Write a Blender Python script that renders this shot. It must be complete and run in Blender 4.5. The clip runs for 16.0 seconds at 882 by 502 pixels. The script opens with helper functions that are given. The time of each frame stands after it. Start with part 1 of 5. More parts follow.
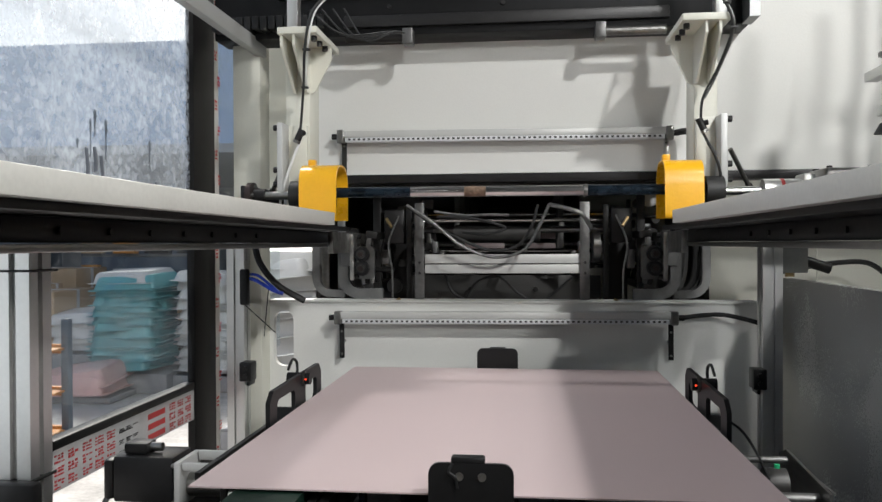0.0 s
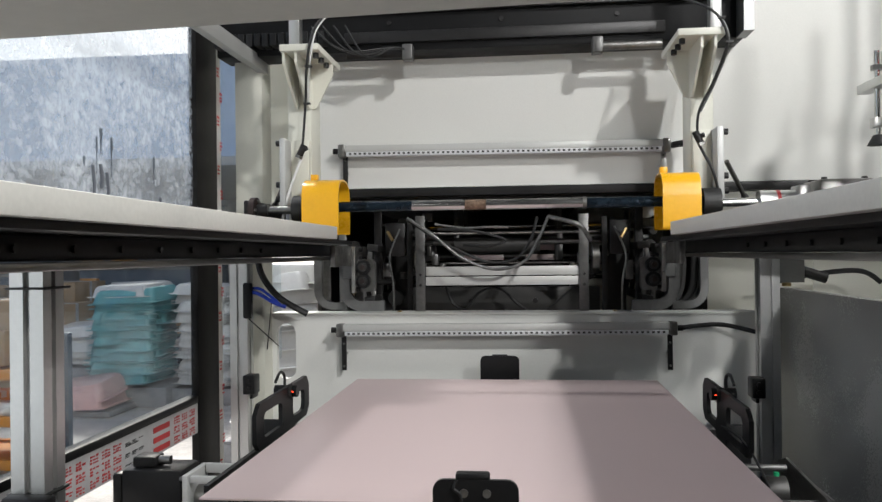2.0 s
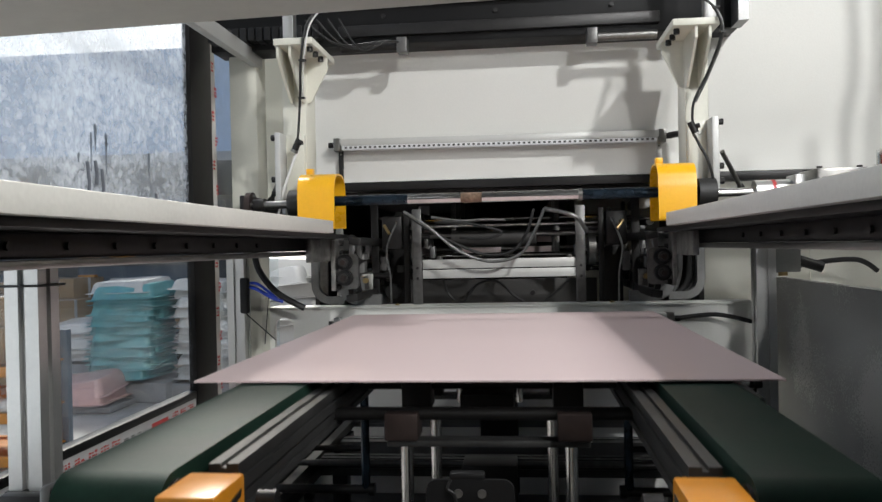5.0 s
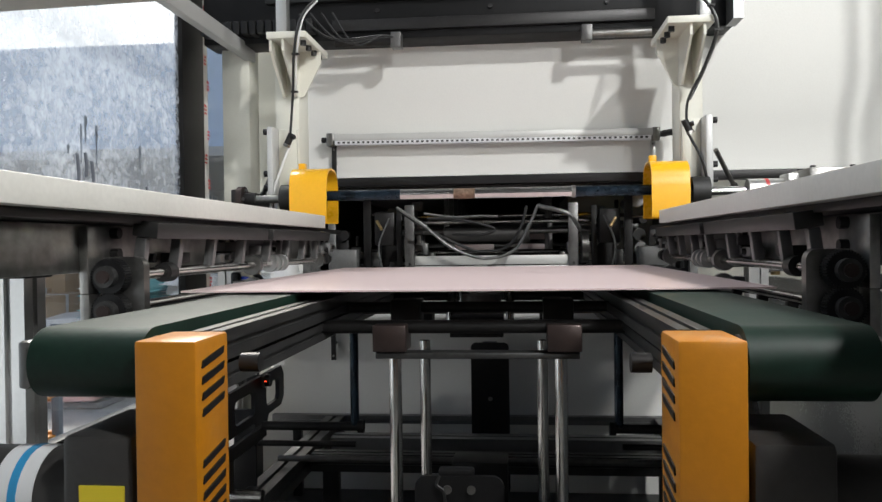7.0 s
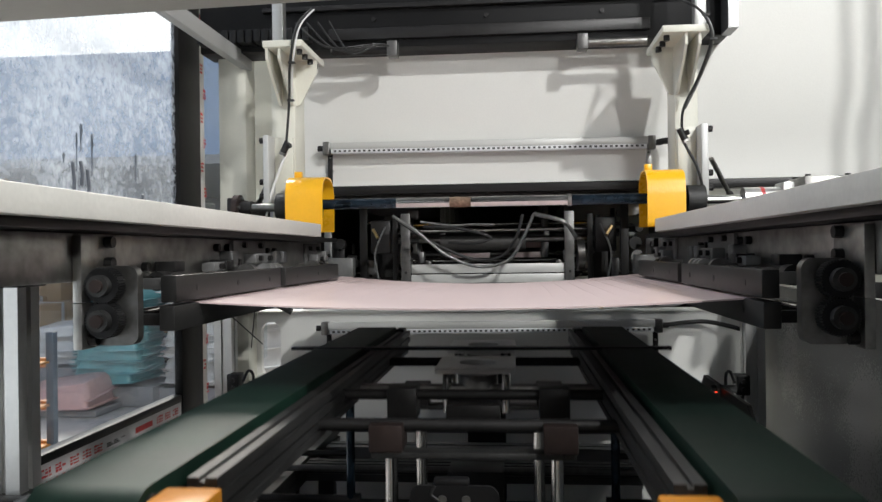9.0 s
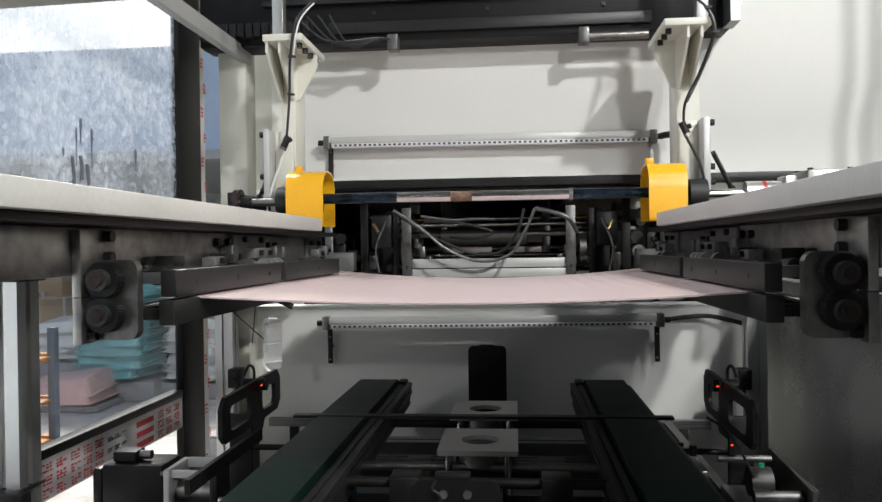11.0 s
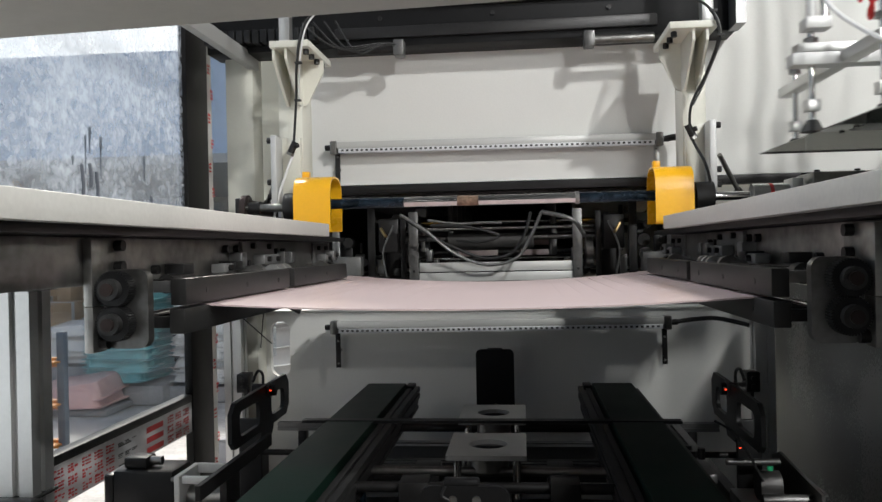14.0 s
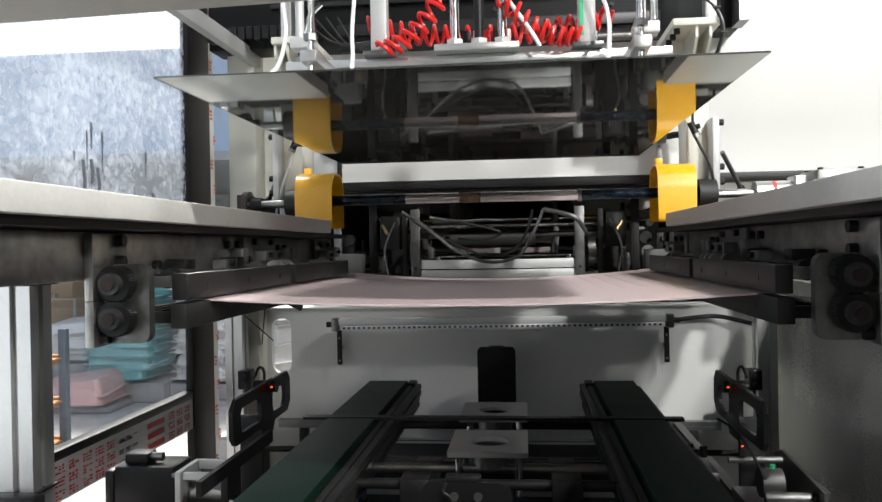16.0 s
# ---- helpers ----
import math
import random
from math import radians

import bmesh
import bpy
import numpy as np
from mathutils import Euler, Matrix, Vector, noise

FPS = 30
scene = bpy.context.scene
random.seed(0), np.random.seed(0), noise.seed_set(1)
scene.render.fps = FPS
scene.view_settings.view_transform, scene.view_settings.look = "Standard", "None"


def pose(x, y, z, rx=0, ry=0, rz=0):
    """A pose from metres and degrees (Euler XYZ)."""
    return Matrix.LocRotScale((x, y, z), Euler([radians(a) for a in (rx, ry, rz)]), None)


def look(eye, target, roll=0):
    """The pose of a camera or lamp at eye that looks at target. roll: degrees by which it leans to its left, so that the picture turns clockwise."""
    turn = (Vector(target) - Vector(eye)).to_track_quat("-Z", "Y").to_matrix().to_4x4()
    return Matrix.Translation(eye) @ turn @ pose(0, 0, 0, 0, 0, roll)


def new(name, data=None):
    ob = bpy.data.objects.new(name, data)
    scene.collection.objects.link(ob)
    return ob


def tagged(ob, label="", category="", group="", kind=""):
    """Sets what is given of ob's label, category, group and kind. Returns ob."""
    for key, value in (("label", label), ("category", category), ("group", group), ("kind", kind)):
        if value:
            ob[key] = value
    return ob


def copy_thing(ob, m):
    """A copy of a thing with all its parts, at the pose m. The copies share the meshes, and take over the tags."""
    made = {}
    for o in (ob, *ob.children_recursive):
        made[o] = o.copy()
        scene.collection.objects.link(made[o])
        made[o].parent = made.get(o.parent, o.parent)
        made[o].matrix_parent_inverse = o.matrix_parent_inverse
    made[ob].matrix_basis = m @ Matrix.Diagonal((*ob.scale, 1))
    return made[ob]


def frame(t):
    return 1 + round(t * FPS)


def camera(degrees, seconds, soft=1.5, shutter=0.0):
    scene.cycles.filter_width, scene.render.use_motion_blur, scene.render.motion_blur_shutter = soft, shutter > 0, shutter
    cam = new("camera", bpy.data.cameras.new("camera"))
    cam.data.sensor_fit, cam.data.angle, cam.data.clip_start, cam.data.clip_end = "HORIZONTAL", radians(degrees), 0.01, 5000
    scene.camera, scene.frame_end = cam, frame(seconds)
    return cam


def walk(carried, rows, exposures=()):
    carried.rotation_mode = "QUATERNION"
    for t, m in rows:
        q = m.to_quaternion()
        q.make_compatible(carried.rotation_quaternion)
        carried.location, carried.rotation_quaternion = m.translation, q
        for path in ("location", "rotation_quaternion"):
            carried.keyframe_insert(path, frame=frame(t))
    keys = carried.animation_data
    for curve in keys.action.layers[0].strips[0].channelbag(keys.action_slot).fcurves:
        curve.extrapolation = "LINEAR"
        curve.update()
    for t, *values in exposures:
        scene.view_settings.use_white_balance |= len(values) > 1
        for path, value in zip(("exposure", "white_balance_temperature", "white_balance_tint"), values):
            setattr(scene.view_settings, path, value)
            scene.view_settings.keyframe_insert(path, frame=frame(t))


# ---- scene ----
cam = camera(58.5, 16.0, soft=1.45, shutter=0.5)
# seconds, place, then yaw, pitch and roll in degrees
PATH = [
    (0, 0.0003, 0.0001, 1.3500, 6.267, -0.565, -0.205),
    (0.5, -0.0013, -0.0083, 1.3518, 6.555, -0.589, -0.126),
    (1, -0.0067, -0.0141, 1.3559, 6.662, -0.281, -0.052),
    (1.5, -0.0070, -0.0191, 1.3576, 6.309, 0.066, -0.321),
    (2, -0.0066, -0.0239, 1.3556, 6.066, 0.200, -0.643),
    (2.5, -0.0064, -0.0260, 1.3558, 6.060, 0.159, -0.668),
    (3, -0.0040, -0.0293, 1.3557, 6.021, 0.215, -0.879),
    (3.5, -0.0048, -0.0278, 1.3578, 6.028, 0.252, -0.908),
    (4, -0.0030, -0.0252, 1.3554, 6.055, 0.117, -1.163),
    (4.2, -0.0020, -0.0248, 1.3572, 6.050, -0.254, -1.186),
    (6.5, -0.0003, -0.0200, 1.3527, 5.561, -0.416, -1.072),
    (7, 0.0014, -0.0162, 1.3521, 5.527, -0.498, -0.733),
    (7.5, 0.0042, -0.0148, 1.3561, 5.438, -0.399, -0.781),
    (8, 0.0010, -0.0148, 1.3544, 5.247, -0.029, -0.688),
    (8.5, 0.0021, -0.0145, 1.3527, 5.237, 0.067, -0.745),
    (9, 0.0038, -0.0150, 1.3534, 5.303, 0.074, -0.727),
    (11.5, 0.0036, -0.0094, 1.3514, 5.457, -0.426, -0.856),
    (12, 0.0057, -0.0091, 1.3511, 5.580, -0.547, -0.968),
    (12.5, 0.0053, -0.0081, 1.3522, 5.605, -0.582, -1.173),
    (13, 0.0043, -0.0110, 1.3527, 5.709, -0.543, -1.248),
    (13.5, 0.0029, -0.0122, 1.3551, 5.729, -0.340, -1.176),
    (14, 0.0029, -0.0158, 1.3589, 5.859, -0.175, -1.173),
    (14.5, 0.0019, -0.0118, 1.3567, 5.851, -0.021, -1.121),
    (15, 0.0001, -0.0087, 1.3541, 5.797, -0.142, -0.964),
    (15.5, 0.0004, -0.0104, 1.3531, 5.866, -0.252, -0.965),
    (16, 0.0018, -0.0122, 1.3553, 5.971, -0.278, -1.017),
]
walk(cam, [(t, Matrix.Translation((x, y, z)) @ pose(0, 0, 0, 90 + p, 0, w) @ pose(0, 0, 0, 0, 0, r)) for t, x, y, z, w, p, r in PATH],
     exposures=[(0.0, -0.15), (4.2, -0.15), (6.3, 0.0), (12.6, -0.02), (13.6, -0.15), (14.5, -0.12), (15.2, 0.12), (16.0, 0.38)])

# ---------------------------------------------------------------- light
world = bpy.data.worlds.new("sky")
scene.world = world
world.use_nodes = True
sky = world.node_tree.nodes.new("ShaderNodeTexSky")
sky.sky_type, sky.sun_disc = "NISHITA", False
sky.sun_elevation, sky.sun_rotation = radians(42), radians(-15)
sky.air_density, sky.dust_density = 1.0, 3.0
bg = world.node_tree.nodes["Background"]
bg.inputs["Strength"].default_value = 0.15
world.node_tree.links.new(sky.outputs["Color"], bg.inputs["Color"])
sun = new("sun", bpy.data.lights.new("sun", "SUN"))
sun.data.energy, sun.data.angle, sun.data.color = 4.5, radians(10), (1.0, 0.95, 0.88)
sun.matrix_world = look((-7, 26, 24), (0, 0, 0))


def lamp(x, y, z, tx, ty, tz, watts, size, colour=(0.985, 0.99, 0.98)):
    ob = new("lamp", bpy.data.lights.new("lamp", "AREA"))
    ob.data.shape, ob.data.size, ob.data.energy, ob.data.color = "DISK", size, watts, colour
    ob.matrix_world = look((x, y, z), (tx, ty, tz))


# unseen hall lamps: three set from cast shadows, 2.5 W and 90 W added as fills
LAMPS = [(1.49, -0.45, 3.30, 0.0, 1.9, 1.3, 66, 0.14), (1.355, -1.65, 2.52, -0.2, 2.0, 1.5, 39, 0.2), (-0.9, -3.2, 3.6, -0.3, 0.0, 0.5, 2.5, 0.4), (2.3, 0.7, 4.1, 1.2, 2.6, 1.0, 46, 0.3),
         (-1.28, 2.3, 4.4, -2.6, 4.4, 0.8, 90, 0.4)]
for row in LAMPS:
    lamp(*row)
# fill lamp added out of view in the near window, to lift the right panel
win_fill = new("window_fill", bpy.data.lights.new("window_fill", "AREA"))
win_fill.data.shape, win_fill.data.size, win_fill.data.size_y, win_fill.data.energy, win_fill.data.color = "RECTANGLE", 0.75, 0.38, 0.9, (0.92, 0.97, 1.0)
win_fill.matrix_world = look((-0.86, 0.55, 1.18), (0.655, 0.2, 0.95))


# ---------------------------------------------------------------- materials
def mat(name, base, rough=0.5, metal=0.0, vary=0.15, scale=8.0, grain=60.0, bump=0.05, stretch=(1, 1, 1), coat=0.0, spec=0.5, isle=0.0):
    m = bpy.data.materials.new(name)
    m.use_nodes = True
    nt = m.node_tree
    p = nt.nodes["Principled BSDF"]
    p.inputs["Metallic"].default_value = metal
    p.inputs["Coat Weight"].default_value = coat
    p.inputs["Specular IOR Level"].default_value = spec
    co = nt.nodes.new("ShaderNodeTexCoord")
    mp = nt.nodes.new("ShaderNodeMapping")
    mp.inputs["Scale"].default_value = stretch
    nt.links.new(co.outputs["Object"], mp.inputs["Vector"])
    big, small = nt.nodes.new("ShaderNodeTexNoise"), nt.nodes.new("ShaderNodeTexNoise")
    big.inputs["Scale"].default_value, big.inputs["Detail"].default_value = scale, 6
    small.inputs["Scale"].default_value, small.inputs["Detail"].default_value = grain, 4
    for n in (big, small):
        nt.links.new(mp.outputs["Vector"], n.inputs["Vector"])
    mix = nt.nodes.new("ShaderNodeMix")
    mix.data_type = "FLOAT"
    mix.inputs[0].default_value = 0.35
    nt.links.new(big.outputs["Fac"], mix.inputs[2])
    nt.links.new(small.outputs["Fac"], mix.inputs[3])
    ramp = nt.nodes.new("ShaderNodeValToRGB")
    lo, hi = [c * (1 - vary) for c in base], [min(1, c * (1 + vary)) for c in base]
    ramp.color_ramp.elements[0].position, ramp.color_ramp.elements[0].color = 0.32, (*lo, 1)
    ramp.color_ramp.elements[1].position, ramp.color_ramp.elements[1].color = 0.68, (*hi, 1)
    nt.links.new(mix.outputs[0], ramp.inputs["Fac"])
    out = ramp.outputs["Color"]
    if isle:
        info, hsv, mr = nt.nodes.new("ShaderNodeObjectInfo"), nt.nodes.new("ShaderNodeHueSaturation"), nt.nodes.new("ShaderNodeMapRange")
        mr.inputs[3].default_value, mr.inputs[4].default_value = 1 - isle, 1 + isle
        nt.links.new(info.outputs["Random"], mr.inputs[0])
        nt.links.new(mr.outputs[0], hsv.inputs["Value"])
        nt.links.new(out, hsv.inputs["Color"])
        out = hsv.outputs["Color"]
    nt.links.new(out, p.inputs["Base Color"])
    rr = nt.nodes.new("ShaderNodeMapRange")
    rr.inputs[3].default_value, rr.inputs[4].default_value = max(0.03, rough * 0.8), min(1, rough * 1.2)
    nt.links.new(mix.outputs[0], rr.inputs[0])
    nt.links.new(rr.outputs[0], p.inputs["Roughness"])
    if bump:
        b = nt.nodes.new("ShaderNodeBump")
        b.inputs["Strength"].default_value, b.inputs["Distance"].default_value = bump, 0.002
        nt.links.new(small.outputs["Fac"], b.inputs["Height"])
        nt.links.new(b.outputs["Normal"], p.inputs["Normal"])
    return m


def glow(name, colour, strength):
    m = bpy.data.materials.new(name)
    m.use_nodes = True
    p = m.node_tree.nodes["Principled BSDF"]
    p.inputs["Base Color"].default_value = (*colour, 1)
    p.inputs["Emission Color"].default_value = (*colour, 1)
    p.inputs["Emission Strength"].default_value = strength
    return m


def glass(name, haze, colour, low, high, scale):
    """A pane: clear glass with a patchy film of dirt and plastic on it."""
    m = bpy.data.materials.new(name)
    m.use_nodes = True
    nt = m.node_tree
    out = nt.nodes["Material Output"]
    nt.nodes.remove(nt.nodes["Principled BSDF"])
    clear, gloss, dirt = nt.nodes.new("ShaderNodeBsdfTransparent"), nt.nodes.new("ShaderNodeBsdfGlossy"), nt.nodes.new("ShaderNodeBsdfTranslucent")
    diff, both = nt.nodes.new("ShaderNodeBsdfDiffuse"), nt.nodes.new("ShaderNodeMixShader")
    clear.inputs["Color"].default_value = (0.93, 0.96, 0.97, 1)
    gloss.inputs["Roughness"].default_value = 0.03
    dirt.inputs["Color"].default_value = diff.inputs["Color"].default_value = (*colour, 1)
    both.inputs[0].default_value = 0.45
    nt.links.new(dirt.outputs[0], both.inputs[1])
    nt.links.new(diff.outputs[0], both.inputs[2])
    a, b = nt.nodes.new("ShaderNodeMixShader"), nt.nodes.new("ShaderNodeMixShader")
    a.inputs[0].default_value = 0.07
    nt.links.new(clear.outputs[0], a.inputs[1])
    nt.links.new(gloss.outputs[0], a.inputs[2])
    co, n1, n2 = nt.nodes.new("ShaderNodeTexCoord"), nt.nodes.new("ShaderNodeTexNoise"), nt.nodes.new("ShaderNodeTexNoise")
    mp = nt.nodes.new("ShaderNodeMapping")
    mp.inputs["Scale"].default_value = (1, 1, 0.9)
    nt.links.new(co.outputs["Object"], mp.inputs["Vector"])
    n1.inputs["Scale"].default_value, n1.inputs["Detail"].default_value, n1.inputs["Distortion"].default_value = scale, 8, 1.2
    n2.inputs["Scale"].default_value, n2.inputs["Detail"].default_value = scale * 22, 3
    nt.links.new(mp.outputs["Vector"], n1.inputs["Vector"])
    nt.links.new(mp.outputs["Vector"], n2.inputs["Vector"])
    mul = nt.nodes.new("ShaderNodeMath")
    mul.operation = "MULTIPLY"
    nt.links.new(n1.outputs["Fac"], mul.inputs[0])
    nt.links.new(n2.outputs["Fac"], mul.inputs[1])
    mr = nt.nodes.new("ShaderNodeMapRange")
    mr.inputs[1].default_value, mr.inputs[2].default_value = 0.16, 0.36
    mr.inputs[3].default_value, mr.inputs[4].default_value = low * haze, high * haze
    nt.links.new(mul.outputs[0], mr.inputs[0])
    nt.links.new(mr.outputs[0], b.inputs[0])
    nt.links.new(a.outputs[0], b.inputs[1])
    nt.links.new(both.outputs[0], b.inputs[2])
    nt.links.new(b.outputs[0], out.inputs["Surface"])
    return m


CREAM = mat("cream_paint", (0.66, 0.65, 0.57), 0.42, vary=0.05, scale=3, grain=220, bump=0.12)
WHITE = mat("white_panel_paint", (0.76, 0.755, 0.72), 0.36, vary=0.035, scale=2.5, grain=260, bump=0.18)
GREYP = mat("grey_panel_paint", (0.36, 0.36, 0.35), 0.42, vary=0.06, scale=3, grain=240, bump=0.12)
BEAM = mat("pale_grey_paint", (0.60, 0.59, 0.55), 0.45, vary=0.09, scale=6, grain=150, bump=0.1)
ALU = mat("anodised_aluminium", (0.62, 0.62, 0.61), 0.34, 0.9, vary=0.06, scale=10, grain=200, bump=0.03)
PALE = mat("machined_aluminium", (0.52, 0.52, 0.51), 0.5, 0.35, vary=0.06, scale=10, grain=200, bump=0.05)
ALU_D = mat("dull_aluminium", (0.22, 0.22, 0.22), 0.4, 0.85, vary=0.12, scale=9, grain=160, bump=0.04)
STEEL = mat("brushed_steel", (0.25, 0.245, 0.235), 0.32, 0.95, vary=0.3, scale=14, grain=120, bump=0.05, stretch=(1, 0.25, 1))
CHROME = mat("polished_shaft", (0.62, 0.61, 0.59), 0.16, 1.0, vary=0.22, scale=9, grain=90, bump=0.01)
BLUED = mat("blued_greasy_shaft", (0.02, 0.034, 0.05), 0.16, 0.6, vary=0.8, scale=24, grain=80, bump=0.04)
IRON = mat("black_oxide_steel", (0.022, 0.021, 0.021), 0.42, 0.5, vary=0.3, scale=16, grain=140, bump=0.08)
JAW = mat("dark_anodised_jaw", (0.024, 0.0235, 0.023), 0.42, 0.3, vary=0.15, scale=10, grain=180, bump=0.05)
BLACK = mat("black_paint", (0.009, 0.009, 0.0095), 0.42, vary=0.3, scale=9, grain=120, bump=0.06, spec=0.3)
RUBBER = mat("black_rubber", (0.012, 0.012, 0.012), 0.55, vary=0.2, scale=20, grain=200, bump=0.1)
YELLOW = mat("yellow_enamel", (0.83, 0.43, 0.012), 0.28, vary=0.06, scale=7, grain=130, bump=0.14, coat=0.3)
ORANGE = mat("orange_yellow_enamel", (0.49, 0.185, 0.006), 0.4, vary=0.12, scale=7, grain=130, bump=0.12, coat=0.2)
GREEN = mat("green_pvc_belt", (0.005, 0.020, 0.013), 0.5, vary=0.35, scale=12, grain=160, bump=0.08, spec=0.3)
PINK = mat("pink_plastic_sheet", (0.65, 0.52, 0.515), 0.36, vary=0.025, scale=4, grain=300, bump=0.05)
MIRROR = mat("dark_glossy_film", (0.24, 0.255, 0.24), 0.03, 0.8, vary=0.08, scale=5, grain=60, bump=0.0)
UPR = mat("worn_dark_steel", (0.13, 0.128, 0.125), 0.42, 0.7, vary=0.3, scale=14, grain=90, bump=0.06)
# aluminium with the shade under the sheet put into a darker base
RAIL = mat("shade_dark_aluminium", (0.06, 0.06, 0.059), 0.45, 0.7, vary=0.35, scale=16, grain=140, bump=0.06)
HUB = mat("worn_hub", (0.05, 0.036, 0.033), 0.35, 0.6, vary=0.3, scale=20)
MOTOR = mat("grey_motor_casting", (0.055, 0.053, 0.051), 0.45, 0.4, vary=0.15, scale=14, grain=140, bump=0.15)
LABEL = mat("white_label", (0.72, 0.73, 0.74), 0.5, vary=0.04)
LBLUE = mat("blue_label_print", (0.03, 0.28, 0.55), 0.5, vary=0.05)
LYEL = mat("yellow_label", (0.78, 0.62, 0.03), 0.5, vary=0.05)
INK = mat("dark_print", (0.05, 0.05, 0.05), 0.6, vary=0.1)
REDINK = mat("red_print", (0.52, 0.05, 0.05), 0.5, vary=0.12)
TAPE = mat("protective_film", (0.56, 0.56, 0.56), 0.35, vary=0.1, scale=20, grain=90, bump=0.2)
RED = mat("red_hose", (0.62, 0.015, 0.012), 0.3, vary=0.1)
TUBE = mat("clear_white_tube", (0.7, 0.7, 0.69), 0.25, vary=0.05)
HOSE = mat("braided_steel_hose", (0.20, 0.20, 0.195), 0.4, 0.8, vary=0.45, scale=90, grain=420, bump=0.3)
BRASS = mat("brass", (0.42, 0.30, 0.14), 0.35, 0.9, vary=0.15)
BLUEP = mat("blue_plastic", (0.01, 0.05, 0.5), 0.35, vary=0.1)
CONC = mat("rough_concrete", (0.52, 0.51, 0.49), 0.45, vary=0.35, scale=5, grain=38, bump=0.5)
HALL = mat("dusty_hall_wall", (0.30, 0.31, 0.33), 0.8, vary=0.2, scale=1.2, grain=9, bump=0.2)
# hillside colour with the haze of distance mixed in as pale blue
HAZE = mat("haze_tinted_hillside", (0.52, 0.63, 0.80), 0.9, vary=0.12, scale=0.08, grain=0.6, bump=0)
ROOF = mat("roof_sheet", (0.30, 0.31, 0.33), 0.6, vary=0.15, scale=2, grain=20)
TEAL = mat("teal_plastic_shell", (0.16, 0.44, 0.47), 0.3, vary=0.08, scale=6, grain=90, isle=0.15)
SHELLW = mat("white_plastic_shell", (0.68, 0.68, 0.67), 0.35, vary=0.06, scale=6, grain=90, isle=0.12)
SHELLP = mat("pink_plastic_shell", (0.66, 0.42, 0.40), 0.35, vary=0.06, scale=6, grain=90, isle=0.1)
CRATE = mat("grey_crate", (0.30, 0.30, 0.31), 0.6, vary=0.2, scale=6, grain=60)
CARD = mat("brown_cardboard", (0.36, 0.25, 0.15), 0.8, vary=0.12, scale=5, grain=90, isle=0.2)
RACKO = mat("orange_rack_paint", (0.60, 0.24, 0.03), 0.45, vary=0.15)
RACKB = mat("blue_grey_rack_paint", (0.08, 0.11, 0.15), 0.5, vary=0.15)
FRAME = mat("dark_bronze_frame", (0.008, 0.0075, 0.0075), 0.5, 0.0, vary=0.2, scale=8, spec=0.2)
GLASS_UP = glass("filmed_glass", 1.0, (0.84, 0.89, 0.95), 0.10, 0.44, 2.8)
RUNM = mat("grey_run_mark", (0.10, 0.12, 0.15), 0.4, vary=0.4, scale=40, grain=200)
GLASS_LOW = glass("dusty_glass", 1.0, (0.62, 0.66, 0.70), 0.0, 0.085, 2.5)
PLATE = mat("smudged_steel_plate", (0.34, 0.335, 0.32), 0.36, 0.9, vary=0.5, scale=11, grain=45, bump=0.05)
CAST = mat("dull_cast_steel", (0.17, 0.17, 0.167), 0.45, 0.45, vary=0.2, scale=14, grain=120, bump=0.08)
IONW = mat("satin_ion_housing", (0.55, 0.55, 0.53), 0.42, 0.15, vary=0.05, scale=10, grain=200, bump=0.03)
SATIN = mat("satin_grey_panel", (0.40, 0.40, 0.39), 0.27, vary=0.06, scale=3, grain=240, bump=0.08)
DEEP = mat("matt_black_housing", (0.006, 0.006, 0.0065), 0.5, vary=0.4, scale=7, grain=90, bump=0.08, spec=0.2)
RUST = mat("rusty_shaft", (0.20, 0.135, 0.095), 0.4, 0.7, vary=0.6, scale=40, grain=160, bump=0.1)
RED_LED = glow("red_led", (1.0, 0.06, 0.02), 3.0)
GREEN_LED = glow("green_led", (0.02, 0.35, 0.15), 0.15)


# ---------------------------------------------------------------- shape helpers
def box(bm, x0, x1, y0, y1, z0, z1, bevel=0.0):
    m = Matrix.Translation(((x0 + x1) / 2, (y0 + y1) / 2, (z0 + z1) / 2)) @ Matrix.Diagonal((x1 - x0, y1 - y0, z1 - z0, 1))
    vs = bmesh.ops.create_cube(bm, size=1, matrix=m)["verts"]
    if bevel:
        es = list({e for v in vs for e in v.link_edges})
        bmesh.ops.bevel(bm, geom=es, offset=bevel, segments=2, affect="EDGES", profile=0.5)
    return bm


def B(*a, bevel=0.001):
    return box(bmesh.new(), *a, bevel=bevel)


def rod(bm, p, q, r, seg=16, r2=None):
    p, q = Vector(p), Vector(q)
    m = Matrix.Translation((p + q) / 2) @ (q - p).to_track_quat("Z", "Y").to_matrix().to_4x4()
    bmesh.ops.create_cone(bm, cap_ends=True, segments=seg, radius1=r, radius2=r if r2 is None else r2, depth=(q - p).length, matrix=m)
    return bm


def R(p, q, r, seg=16, r2=None):
    return rod(bmesh.new(), p, q, r, seg, r2)


def smooth_line(pts, n=8):
    pts = [Vector(p) for p in pts]
    out = []
    for i in range(len(pts) - 1):
        a, b, c, d = pts[max(i - 1, 0)], pts[i], pts[i + 1], pts[min(i + 2, len(pts) - 1)]
        for k in range(n):
            t = k / n
            out.append(0.5 * ((2 * b) + (c - a) * t + (2 * a - 5 * b + 4 * c - d) * t * t + (3 * b - a - 3 * c + d) * t ** 3))
    return out + [pts[-1]]


